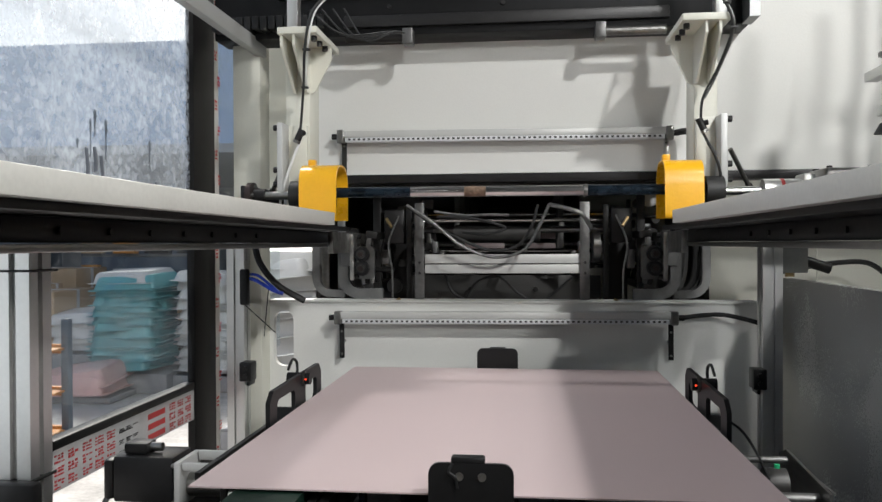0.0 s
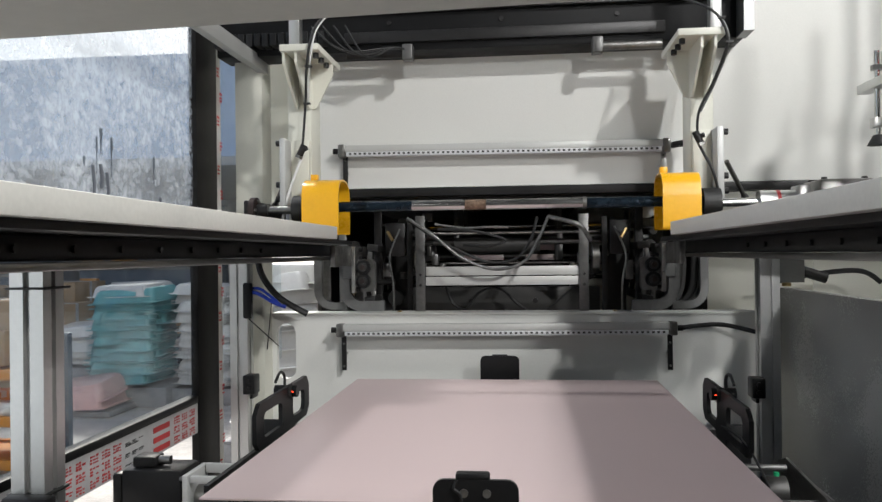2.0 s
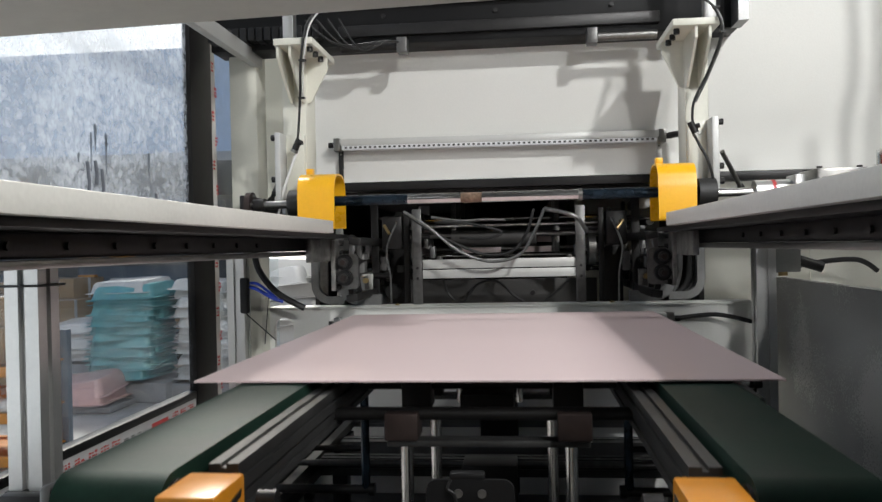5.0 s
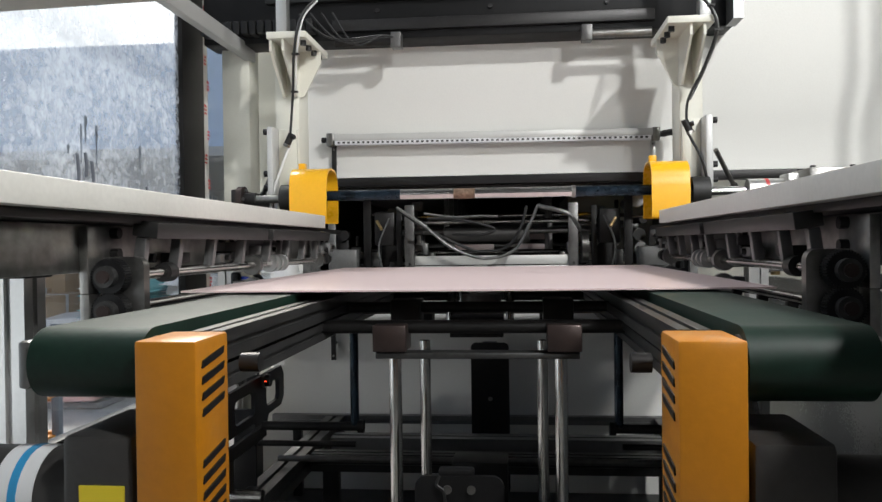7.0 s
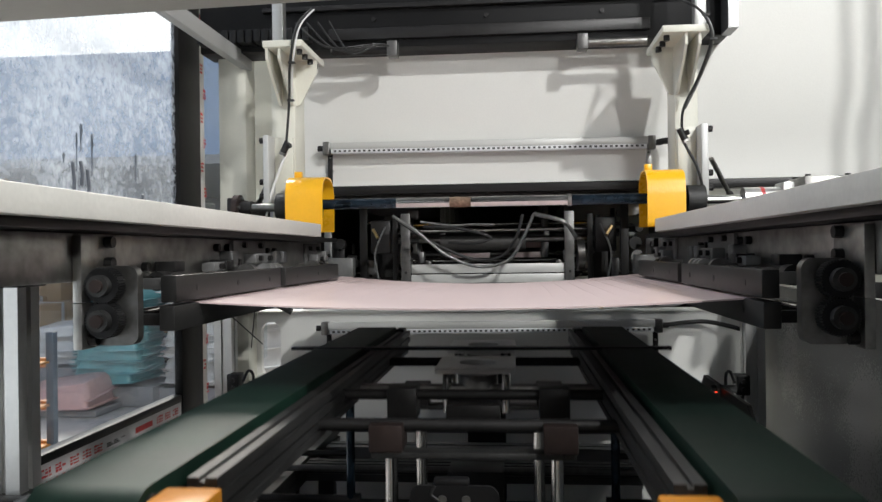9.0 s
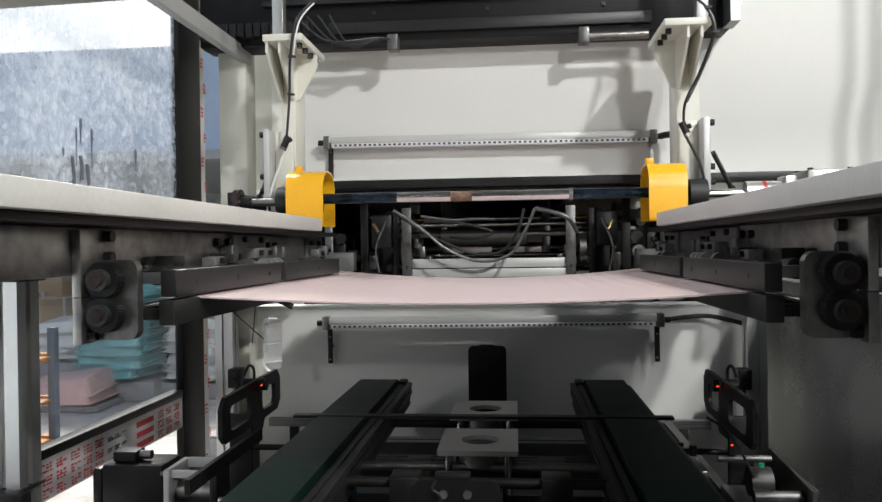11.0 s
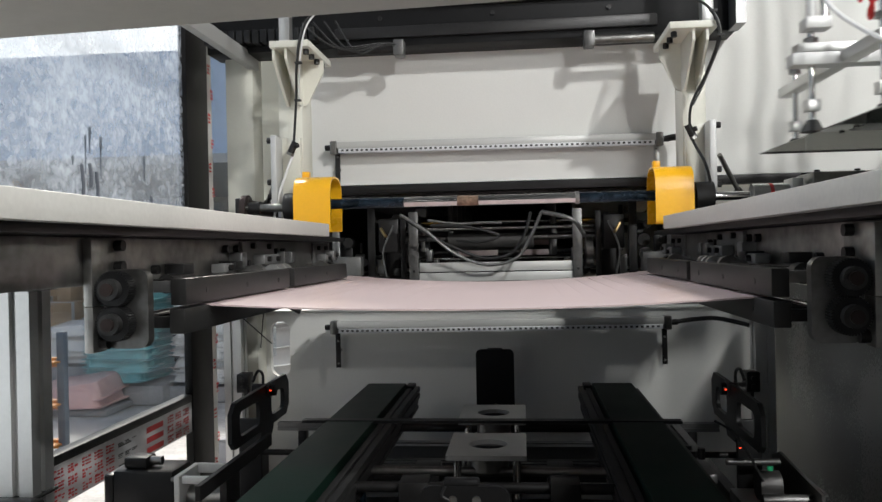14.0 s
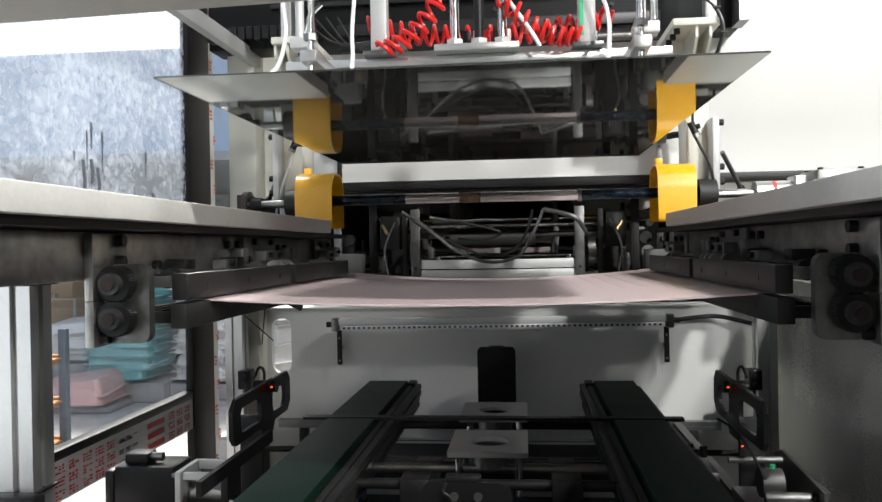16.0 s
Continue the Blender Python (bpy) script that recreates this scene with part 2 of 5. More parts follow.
def pipe(bm, pts, r, seg=8):
    """A round tube along a line of points."""
    pts = [Vector(p) for p in pts]
    rings, side = [], None
    for i, p in enumerate(pts):
        d = (pts[min(i + 1, len(pts) - 1)] - pts[max(i - 1, 0)]).normalized()
        if side is None:
            side = d.orthogonal().normalized()
        side = (side - d * side.dot(d)).normalized()
        up = d.cross(side)
        rings.append([bm.verts.new(p + r * (math.cos(a) * side + math.sin(a) * up)) for a in (2 * math.pi * k / seg for k in range(seg))])
    for a, b in zip(rings, rings[1:]):
        for k in range(seg):
            bm.faces.new((a[k], a[(k + 1) % seg], b[(k + 1) % seg], b[k]))
    bm.faces.new(rings[0][::-1])
    bm.faces.new(rings[-1])
    return bm


def cable(pts, r, seg=8, n=8):
    return pipe(bmesh.new(), smooth_line(pts, n), r, seg)


def extrude(outline, axis, a, b, holes=(), bevel=0.0):
    """A flat plate: an outline in two coordinates, swept along the axis from a to b, with holes cut through."""
    bm = bmesh.new()

    def at(u, v, w):
        return {"x": (w, u, v), "y": (u, w, v), "z": (u, v, w)}[axis]

    loops = [outline, *holes]
    fronts = []
    for w in (a, b):
        es, ring = [], []
        for lp in loops:
            vs = [bm.verts.new(at(u, v, w)) for u, v in lp]
            ring.append(vs)
            es += [bm.edges.new((vs[i], vs[(i + 1) % len(vs)])) for i in range(len(vs))]
        bmesh.ops.triangle_fill(bm, use_beauty=True, use_dissolve=False, edges=es)
        fronts.append(ring)
    for r0, r1 in zip(*fronts):
        for i in range(len(r0)):
            j = (i + 1) % len(r0)
            bm.faces.new((r0[i], r0[j], r1[j], r1[i]))
    bmesh.ops.recalc_face_normals(bm, faces=bm.faces)
    return bm


def rrect(u0, u1, v0, v1, r, n=5):
    pts = []
    for cu, cv, a0 in ((u1 - r, v1 - r, 0), (u0 + r, v1 - r, 90), (u0 + r, v0 + r, 180), (u1 - r, v0 + r, 270)):
        pts += [(cu + r * math.cos(radians(a0 + 90 * k / n)), cv + r * math.sin(radians(a0 + 90 * k / n))) for k in range(n + 1)]
    return pts


def circle(u, v, r, n=20):
    return [(u + r * math.cos(2 * math.pi * k / n), v + r * math.sin(2 * math.pi * k / n)) for k in range(n)]


def mesh_of(name, bm, material, flat=False):
    bmesh.ops.recalc_face_normals(bm, faces=bm.faces)
    me = bpy.data.meshes.new(name)
    bm.to_mesh(me)
    bm.free()
    me.materials.append(material)
    if not flat:
        me.shade_smooth()
        me.set_sharp_from_angle(angle=radians(32))
    return me


def part(name, bm, material, parent, label=""):
    ob = new(name, mesh_of(name, bm, material))
    ob.parent = parent
    return tagged(ob, label) if label else ob


def thing(name, label, category, group="", x=0.0, y=0.0, z=0.0):
    ob = new(name)
    ob.empty_display_size = 0.05
    ob.location = (x, y, z)
    return tagged(ob, label, category, group)


def solid(name, bm, material, label, category, group="", kind=""):
    return tagged(new(name, mesh_of(name, bm, material)), label, category, group, kind)


def structure(name, bm, material, label=""):
    return tagged(new(name, mesh_of(name, bm, material)), label, "", "", "structure")


def bolts(parent, spots, r=0.0065, h=0.009, d=(0, -1, 0), material=None):
    """Socket-head bolts on the given spots, heads pointing along d."""
    me = None
    for p in spots:
        if me is None:
            bm = R((0, 0, 0), Vector(d) * h, r, 10)
            me = mesh_of("bolt", bm, material or IRON)
        ob = new("bolt", me)
        ob.location, ob.parent = p, parent


CX = -0.061          # the machine's middle line


def mx(x):
    return 2 * CX - x


def flip(side, x0, x1):
    return (x0, x1) if side < 0 else (mx(x1), mx(x0))


def fx(side, x):
    return x if side < 0 else mx(x)


# ---------------------------------------------------------------- hall
structure("floor", B(-10, 8, -5, 14, -0.1, 0.0, bevel=0), CONC, "rough pale concrete factory floor")
structure("ceiling", B(-1.35, 8, -5, 14, 5.6, 5.7, bevel=0), ROOF)
structure("wall_east", B(8, 8.2, -5, 14, 0, 5.6, bevel=0), HALL)
structure("wall_west", B(-1.4, -1.25, -5, 0.15, 0, 5.6, bevel=0), HALL)
structure("wall_south", B(-10, 8, -5.2, -5, 0, 5.6, bevel=0), HALL)
structure("wall_north", B(-0.2, 8, 14, 14.2, 0, 5.6, bevel=0), HALL)
structure("wall_yard", B(-10.2, -10, -5, 14, 0, 2.2, bevel=0), HALL)
structure("roof_store", B(-9.5, -0.2, 8.3, 13.5, 2.35, 2.45, bevel=0), ROOF, "low sheet roof over the store")
structure("wall_store", B(-9.5, -0.2, 13.4, 13.5, 0, 2.35, bevel=0), HALL)
structure("backdrop", B(-90, -8, 60, 60.5, 0, 17.5, bevel=0), HAZE, "hillside board beyond the yard, distance haze in its pale blue")
structure("ground", B(-400, 400, -400, 400, -0.3, -0.12, bevel=0), CONC)
# a fixture added out of view at every light, fills included
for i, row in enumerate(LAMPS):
    hb = thing("high_bay_lamp", "unseen round aluminium high-bay lamp, added at a light source", "lamp", "hall lamps", row[0], row[1], row[2] + 0.05)
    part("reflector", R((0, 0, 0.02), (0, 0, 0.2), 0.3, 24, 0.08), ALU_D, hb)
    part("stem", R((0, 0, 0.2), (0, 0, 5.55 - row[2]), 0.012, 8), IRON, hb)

# ---------------------------------------------------------------- guard window
WX = -0.885
win = tagged(new("window_1"), "", "", "", "structure")
part("pane", B(WX - 0.006, WX, 0.05, 1.995, 1.40, 2.6, bevel=0), GLASS_UP, win, "glass pane with hazy blue protective film").visible_shadow = False
part("pane", B(WX - 0.006, WX, 0.05, 1.995, 0.985, 1.396, bevel=0), GLASS_LOW, win, "dusty clear glass pane").visible_shadow = False
part("pane", B(WX - 0.006, WX, 2.187, 2.75, 0.985, 2.6, bevel=0), GLASS_LOW, win).visible_shadow = False
part("window_frame", B(WX - 0.010, WX + 0.012, 1.995, 2.135, 0.0, 2.6, bevel=0.002), FRAME, win)
part("window_frame", B(WX - 0.02, WX + 0.004, 2.14, 2.185, 0.0, 2.6, bevel=0.002), TAPE, win, "frame post still wrapped in printed film")
part("gasket", B(WX - 0.02, WX + 0.01, 0.05, 1.995, 0.966, 0.985, bevel=0.002), BLACK, win)
rail = part("window_sill", B(WX - 0.05, WX + 0.008, 0.05, 1.995, 0.886, 0.966, bevel=0.002), TAPE, win, "bottom rail wrapped in printed protective film")

# run marks in the film on the upper pane
for y, z0, z1, w in ((1.519, 1.528, 1.608, 0.0035), (1.536, 1.572, 1.628, 0.006), (1.578, 1.527, 1.614, 0.005), (1.771, 1.53, 1.594, 0.006), (1.472, 1.541, 1.561, 0.006)):
    h = z1 - z0
    part("run_mark", extrude([(y - w * 0.2, z0), (y + w * 0.2, z0), (y + w * 0.3, z0 + h * 0.5), (y + w, z0 + h * 0.75), (y + w * 0.7, z1 - 0.004), (y, z1), (y - w * 0.8, z1 - 0.006), (y - w * 0.5, z0 + h * 0.6)],
                             "x", WX + 0.0005, WX + 0.0015), RUNM, win, "dark run mark on the film")


def motif(y, z, w, h, seed, m):
    """A block of unreadable print as small bars."""
    rnd = random.Random(seed)
    bm = bmesh.new()
    for r in range(3):
        for c in range(3):
            if rnd.random() < 0.9:
                yy, zz = y + c * w / 3, z + r * h / 3
                box(bm, WX + 0.0085, WX + 0.0092, yy, yy + w / 3 * rnd.uniform(0.5, 0.9), zz, zz + h / 3 * rnd.uniform(0.35, 0.8))
    return bm


y, k = 0.7, 0
while y < 1.86:
    for r in range(3):
        z = 0.893 + r * 0.024
        kind = k % 4
        if kind == 0:
            part("print", B(WX + 0.0085, WX + 0.0092, y, y + 0.085, z, z + 0.013, bevel=0), REDINK, rail)
        elif kind in (1, 2):
            for c in range(3):
                part("print", motif(y + c * 0.045, z - 0.001, 0.034, 0.019, k * 31 + r * 7 + c, REDINK), REDINK, rail)
        else:
            part("print", motif(y, z, 0.09, 0.010, k * 31 + r * 7, INK), INK, rail)
    y += (0.11, 0.14, 0.14, 0.13)[k % 4]
    k += 1
for k in range(22):
    part("print", motif(2.145 + 0.02 * (k % 2), 0.75 + k * 0.07, 0.018, 0.03, k + 500, REDINK), REDINK, win)
bm = bmesh.new()
for z in (1.50,):
    for y0, zz, l in ((1.50, 1.545, 0.075), (1.53, 1.55, 0.05), (1.555, 1.535, 0.07), (1.80, 1.50, 0.05), (1.815, 1.47, 0.06)):
        pipe(bm, [(WX + 0.003, y0, zz), (WX + 0.003, y0 + 0.006, zz - l * 0.5), (WX + 0.003, y0 + 0.004, zz - l)], 0.0035, 6)
part("streak", bm, mat("grimy_streak", (0.10, 0.11, 0.13), 0.7), win, "dark vertical dirt streaks")

# ---------------------------------------------------------------- machine frame
for side in (-1, 1):
    bt = thing("side_beam", "pale grey steel side beam with a black guide rail beneath", "machine beam", "side beams", fx(side, -0.52), 0.9, 1.40)
    o = Vector(bt.location)
    x0, x1 = flip(side, -0.72, -0.435)
    part("cover_plate", B(x0 - o.x, x1 - o.x, 0.06 - o.y, 1.754 - o.y, 1.392 - o.z, 1.4205 - o.z, bevel=0.0015), BEAM, bt)
    x0, x1 = flip(side, -0.70, -0.455)
    part("lining", B(x0 - o.x, x1 - o.x, 0.06 - o.y, 2.0 - o.y, 1.382 - o.z, 1.392 - o.z), BLACK, bt, "black rubber lining strip")
    x0, x1 = flip(side, -0.57, -0.535)
    part("guide_rail", B(x0 - o.x, x1 - o.x, 0.06 - o.y, 2.10 - o.y, 1.352 - o.z, 1.382 - o.z, bevel=0.003), IRON, bt)
    x0, x1 = flip(side, -0.575, -0.522)
    part("flange", B(x0 - o.x, x1 - o.x, 0.06 - o.y, 2.10 - o.y, 1.341 - o.z, 1.351 - o.z, bevel=0.002), STEEL, bt, "worn bright steel flange")
    bolts(bt, [(fx(side, -0.534) - o.x, 0.3 + k * 0.11 - o.y, 1.366 - o.z) for k in range(12)], 0.005, 0.004, (-side * 1.0, 0, 0))


def profile(bm, x, y, z0, z1, a=0.04, axis="z"):
    """Slotted aluminium profile bar."""
    h, s, d = a / 2, a * 0.1, a * 0.14
    pts = []
    for qx, qy in ((1, 0), (0, 1), (-1, 0), (0, -1)):
        # one side with its slot, going round
        tx, ty = -qy, qx
        pts += [(qx * h + tx * -h, qy * h + ty * -h), (qx * h + tx * -s, qy * h + ty * -s), (qx * (h - d) + tx * -s, qy * (h - d) + ty * -s),
                (qx * (h - d) + tx * s, qy * (h - d) + ty * s), (qx * h + tx * s, qy * h + ty * s)]
    if axis == "z":
        sub = extrude([(x + u, y + v) for u, v in pts], "z", z0, z1)
    elif axis == "x":
        sub = extrude([(x + u, y + v) for u, v in pts], "x", z0, z1)
    else:
        sub = extrude([(x + u, y + v) for u, v in pts], "y", z0, z1)
    me = bpy.data.meshes.new("tmp")
    sub.to_mesh(me)
    sub.free()
    bm.from_mesh(me)
    bpy.data.meshes.remove(me)
    return bm


np_ = thing("profile_post", "near slotted aluminium profile post with a black cable tie", "post", "", -0.632, 0.93, 0)
part("post", profile(bmesh.new(), 0, 0, 0.0, 1.341, 0.045), ALU, np_)
part("cable_tie", B(-0.026, 0.030, -0.027, 0.027, 1.316, 1.319), RUBBER, np_, "black nylon cable tie")
part("connector", B(-0.022, 0.04, -0.045, -0.024, 1.005, 1.06, bevel=0.004), BLACK, np_, "black sensor plug on the post")
part("cable_tie", B(-0.026, 0.026, -0.027, 0.027, 1.055, 1.059), RUBBER, np_)
for side in (-1, 1):
    x = -0.778 if side < 0 else 0.607
    ps = thing("profile_post", "slotted aluminium profile post carrying a black bracket", "post", "rear posts", x, 2.06, 0)
    part("post", profile(bmesh.new(), 0, 0, 0.0, 1.38, 0.048), ALU, ps)
    s = -side
    part("bracket", B(*sorted((s * 0.028, s * 0.06)), -0.075, -0.03, 0.99, 1.04, bevel=0.003), BLACK, ps, "black angle bracket")
    a, b = sorted((s * 0.03, s * 0.038))
    part("bracket", B(a, b, -0.028, 0.02, 0.97, 1.03, bevel=0.002), BLACK, ps)
    bolts(ps, [(s * 0.045, -0.075, 1.005), (s * 0.045, -0.075, 1.025)], 0.006, 0.008)

# cream pillars
for x0, x1, y0, y1, z1 in ((-0.814, -0.735, 2.12, 2.20, 2.5),):
    pl = thing("pillar", "cream painted steel pillar beside the window", "pillar", "", -0.78, 2.16, 0)
    part("column", B(x0 + 0.78, x1 + 0.78, y0 - 2.16, y1 - 2.16, 0, z1, bevel=0.004), CREAM, pl)
    part("flange_bearing", R((0.112, -0.32, 1.466), (0.126, -0.32, 1.466), 0.032, 28), HUB, pl)
    part("bearing_hub", R((0.126, -0.32, 1.466), (0.155, -0.32, 1.466), 0.016, 18), IRON, pl)
    part("bearing_arm", B(0.098, 0.112, -0.34, -0.062, 1.44, 1.49, bevel=0.003), IRON, pl)
    part("bearing_arm", B(0.0, 0.112, -0.061, -0.041, 1.44, 1.49, bevel=0.003), IRON, pl)
    bolts(pl, [(0.126, -0.32 + a, 1.466 + b) for a, b in ((-0.022, 0), (0.022, 0), (0, 0.022), (0, -0.022))], 0.004, 0.005, (1, 0, 0), STEEL)
cr = thing("upper_rail", "grey painted steel rail over the window", "rail", "", -0.73, 1.1, 1.88)
part("rail", B(-0.02, 0.004, -0.85, 1.05, -0.010, 0.03, bevel=0.003), GREYP, cr)
structure("wall_side_recess", B(-0.84, -0.40, 2.45, 2.465, 1.50, 2.5, bevel=0), CREAM, "shaded grey recess panel")

# front cross beam over the camera
fb_ = thing("cross_beam", "pale grey cross beam over the entry", "beam", "", -0.078, 0.263, 1.46)
part("beam", B(-1.1, 1.1, -0.40, 0.0, -0.017, -0.004, bevel=0.003), BEAM, fb_)
fb_.rotation_euler = (0, 0, radians(-3.9))

# oven hood: folded white panel
prof = [(2.2, 1.545), (2.2, 1.672), (2.160, 1.772), (2.160, 2.6), (2.25, 2.6), (2.25, 1.545)]
hood = structure("wall_hood", extrude(prof, "x", -0.60, 2.6), WHITE, "white folded sheet-metal hood panel")
part("lower_lip", B(-0.60, 2.6, 2.19, 2.25, 1.52, 1.543), IRON, hood, "dark lip under the hood")
low = structure("wall_low_panel", extrude([(-0.735, 0.35), (0.62, 0.35), (0.62, 1.183), (-0.735, 1.183)], "y", 2.19, 2.21,
                holes=[rrect(-0.722, -0.665, 1.0, 1.16, 0.028)]), WHITE, "white sheet-metal panel below the oven mouth")
part("top_fold", B(-0.735, 0.62, 2.185, 2.26, 1.184, 1.190), WHITE, low)
structure("wall_side_panel", B(0.655, 0.675, 0.1, 2.12, 0.25, 1.2575, bevel=0.002), SATIN, "grey painted side guard panel")
structure("machine_bed", B(-0.72, 0.65, 0.35, 2.18, 0.62, 0.66), BLACK, "dark machine bed")
structure("machine_plinth", B(-0.66, 0.62, 0.4, 2.15, 0.0, 0.61), IRON)
# added to stop light bounced off the yard floor reaching the low panel
structure("wall_bed_blocker", B(-0.715, -0.705, 0.35, 2.1, 0.662, 0.83), BLACK, "black sheet added along the machine bed to block floor light")
# out of view, added to shut hall light out from under the table
structure("wall_front_blocker", B(-0.72, 0.65, 0.30, 0.32, 0.0, 0.98, bevel=0.002), GREYP, "unseen grey panel added to keep light out below the machine")


# ion bars
def ion_bar(x0, x1, y, z, lean, group):
    t = thing("ion_bar", "white static eliminator bar with a row of dark emitter pins", "ion bar", group, (x0 + x1) / 2, y, z)
    t.rotation_euler = (0, radians(lean), 0)
    h = (x1 - x0) / 2
    part("housing", B(-h, h, -0.012, 0.02, -0.004, 0.016, bevel=0.004), IONW, t)
    strip = part("emitter_strip", B(-h + 0.012, h - 0.012, -0.0135, 0.012, -0.016, -0.0045, bevel=0.001), LABEL, t)
    n = 62
    me = mesh_of("emitter", B(-0.0034, 0.0034, -0.0005, 0.0012, -0.0026, 0.0026, bevel=0), INK)
    for k in range(n):
        ob = new("emitter", me)
        ob.location, ob.parent = (-h + 0.024 + k * (2 * h - 0.048) / (n - 1), -0.0142, -0.0095), strip
    for e in (-1, 1):
        a, b = sorted((e * (h - 0.008), e * (h + 0.012)))
        part("end_cap", B(a, b, -0.015, 0.018, -0.019, 0.018, bevel=0.003), STEEL, t)
        part("connector", R((e * (h + 0.012), 0, 0), (e * (h + 0.028), 0, 0), 0.008, 12), IRON, t)
    return t, h


for (x0, x1, y, z, lean, grp, drop) in ((-0.516, 0.377, 2.168, 1.6465, 0.35, "ion bars", 0.1), (-0.522, 0.386, 2.15, 1.1465, -0.3, "ion bars", 0.115)):
    t, h = ion_bar(x0, x1, y, z, lean, grp)
    for e in (-1, 1):
        x = e * (h - 0.004)
        br = part("bracket", B(x - 0.007, x + 0.007, 0.012, 0.016, -drop, -0.01), IRON if (z < 1.4 or e < 0) else ALU, t, "flat hanger strip with holes")
        bolts(br, [(x, 0.012, -drop + 0.012), (x, 0.012, -drop + 0.075)], 0.0032, 0.002, (0, -1, 0), STEEL)
        part("spacer", R((x, 0.014, -drop * 0.6), (x, 0.031 if z > 1.4 else 0.042, -drop * 0.6), 0.006, 10), STEEL, t)
solid("cable", cable([(0.40, 2.15, 1.148), (0.46, 2.15, 1.156), (0.52, 2.14, 1.158), (0.60, 2.10, 1.14)], 0.006), RUBBER, "black cable from the lower ion bar", "cable")
solid("cable", cable([(0.397, 2.168, 1.644), (0.415, 2.15, 1.645), (0.44, 2.09, 1.638)], 0.009), RUBBER, "black cable from the upper ion bar", "cable")

# ---------------------------------------------------------------- drive shaft with covers
sh = thing("drive_shaft", "steel drive shaft with blue oily ends across the oven mouth", "shaft", "", CX, 1.84, 1.466)
part("shaft", R((-0.212, 0, 0.005), (0.198, 0, 0.005), 0.0120, 24), CHROME, sh)
part("shaft_end", R((-0.49, 0, 0.005), (-0.212, 0, 0.005), 0.0123, 24), BLUED, sh, "blue greasy shaft end")
part("shaft_end", R((0.198, 0, 0.005), (0.49, 0, 0.005), 0.0123, 24), BLUED, sh, "blue greasy shaft end")
part("rust_ring", R((-0.085, 0, 0.005), (-0.035, 0, 0.005), 0.01225, 24), RUST, sh, "brown rust patch on the shaft")
part("shaft_collar", R((0.190, 0, 0.005), (0.199, 0, 0.005), 0.0145, 24), STEEL, sh)
part("shaft_stub", R((-0.605, 0, 0), (-0.49, 0, 0), 0.010, 16), STEEL, sh)
part("shaft_stub", R((0.49, 0, 0), (0.56, 0, 0), 0.009, 16), CHROME, sh)
for s in (-1, 1):
    cx = s * 0.42
    part("sprocket", R((cx - 0.02, 0, 0), (cx + 0.02, 0, 0), 0.045, 28), IRON, sh)
    part("bearing", R((cx + s * 0.06 - 0.02, 0, 0), (cx + s * 0.06 + 0.02, 0, 0), 0.034, 24), RUBBER, sh)


def hood_cover(x0, x1, name, label):
    t = thing(name, label, "chain guard", "chain guards", (x0 + x1) / 2, 1.84, 1.466)
    r, th, h = 0.062, 0.004, (x1 - x0) / 2
    out, inn = [], []
    for k in range(15):
        a = math.pi * k / 14
        # squarish round top
        c, s = math.cos(a), math.sin(a)
        out.append((r * math.copysign(abs(c) ** 0.72, c), 0.012 + 0.058 * abs(s) ** 0.72))
    outer = [(out[0][0], -0.06)] + out + [(out[-1][0], -0.06)]
    inner = [(u * (1 - th / r), v - (th if v > 0 else 0)) for u, v in outer][::-1]
    part("guard", extrude(outer + inner, "x", -h, h), YELLOW, t)
    part("lug", B(-h + 0.005, -h + 0.022, 0.0, 0.02, 0.068, 0.085, bevel=0.002), YELLOW, t)
    return t


hood_cover(-0.526, -0.438, "chain_guard", "bent yellow chain guard over the shaft")
hood_cover(0.302, 0.386, "chain_guard", "bent yellow chain guard over the shaft")

# bracket posts with gussets, and the black heater box on them
AIR = {-1: [(-0.49, 1.90, 1.96), (-0.497, 1.79, 1.885), (-0.512, 1.785, 1.80), (-0.534, 1.85, 1.725), (-0.549, 1.87, 1.614)],
       1: [(0.36, 1.90, 1.96), (0.395, 1.80, 1.91), (0.4315, 1.785, 1.875), (0.447, 1.785, 1.82), (0.4295, 1.83, 1.748), (0.398, 1.85, 1.678), (0.396, 1.86, 1.62)]}
TAIL = {-1: [(-0.549, 1.87, 1.60), (-0.568, 1.865, 1.55), (-0.590, 1.86, 1.48), (-0.60, 1.86, 1.42)],
        1: [(0.396, 1.86, 1.61), (0.408, 1.85, 1.58), (0.4225, 1.83, 1.54), (0.434, 1.83, 1.49), (0.438, 1.83, 1.42)]}
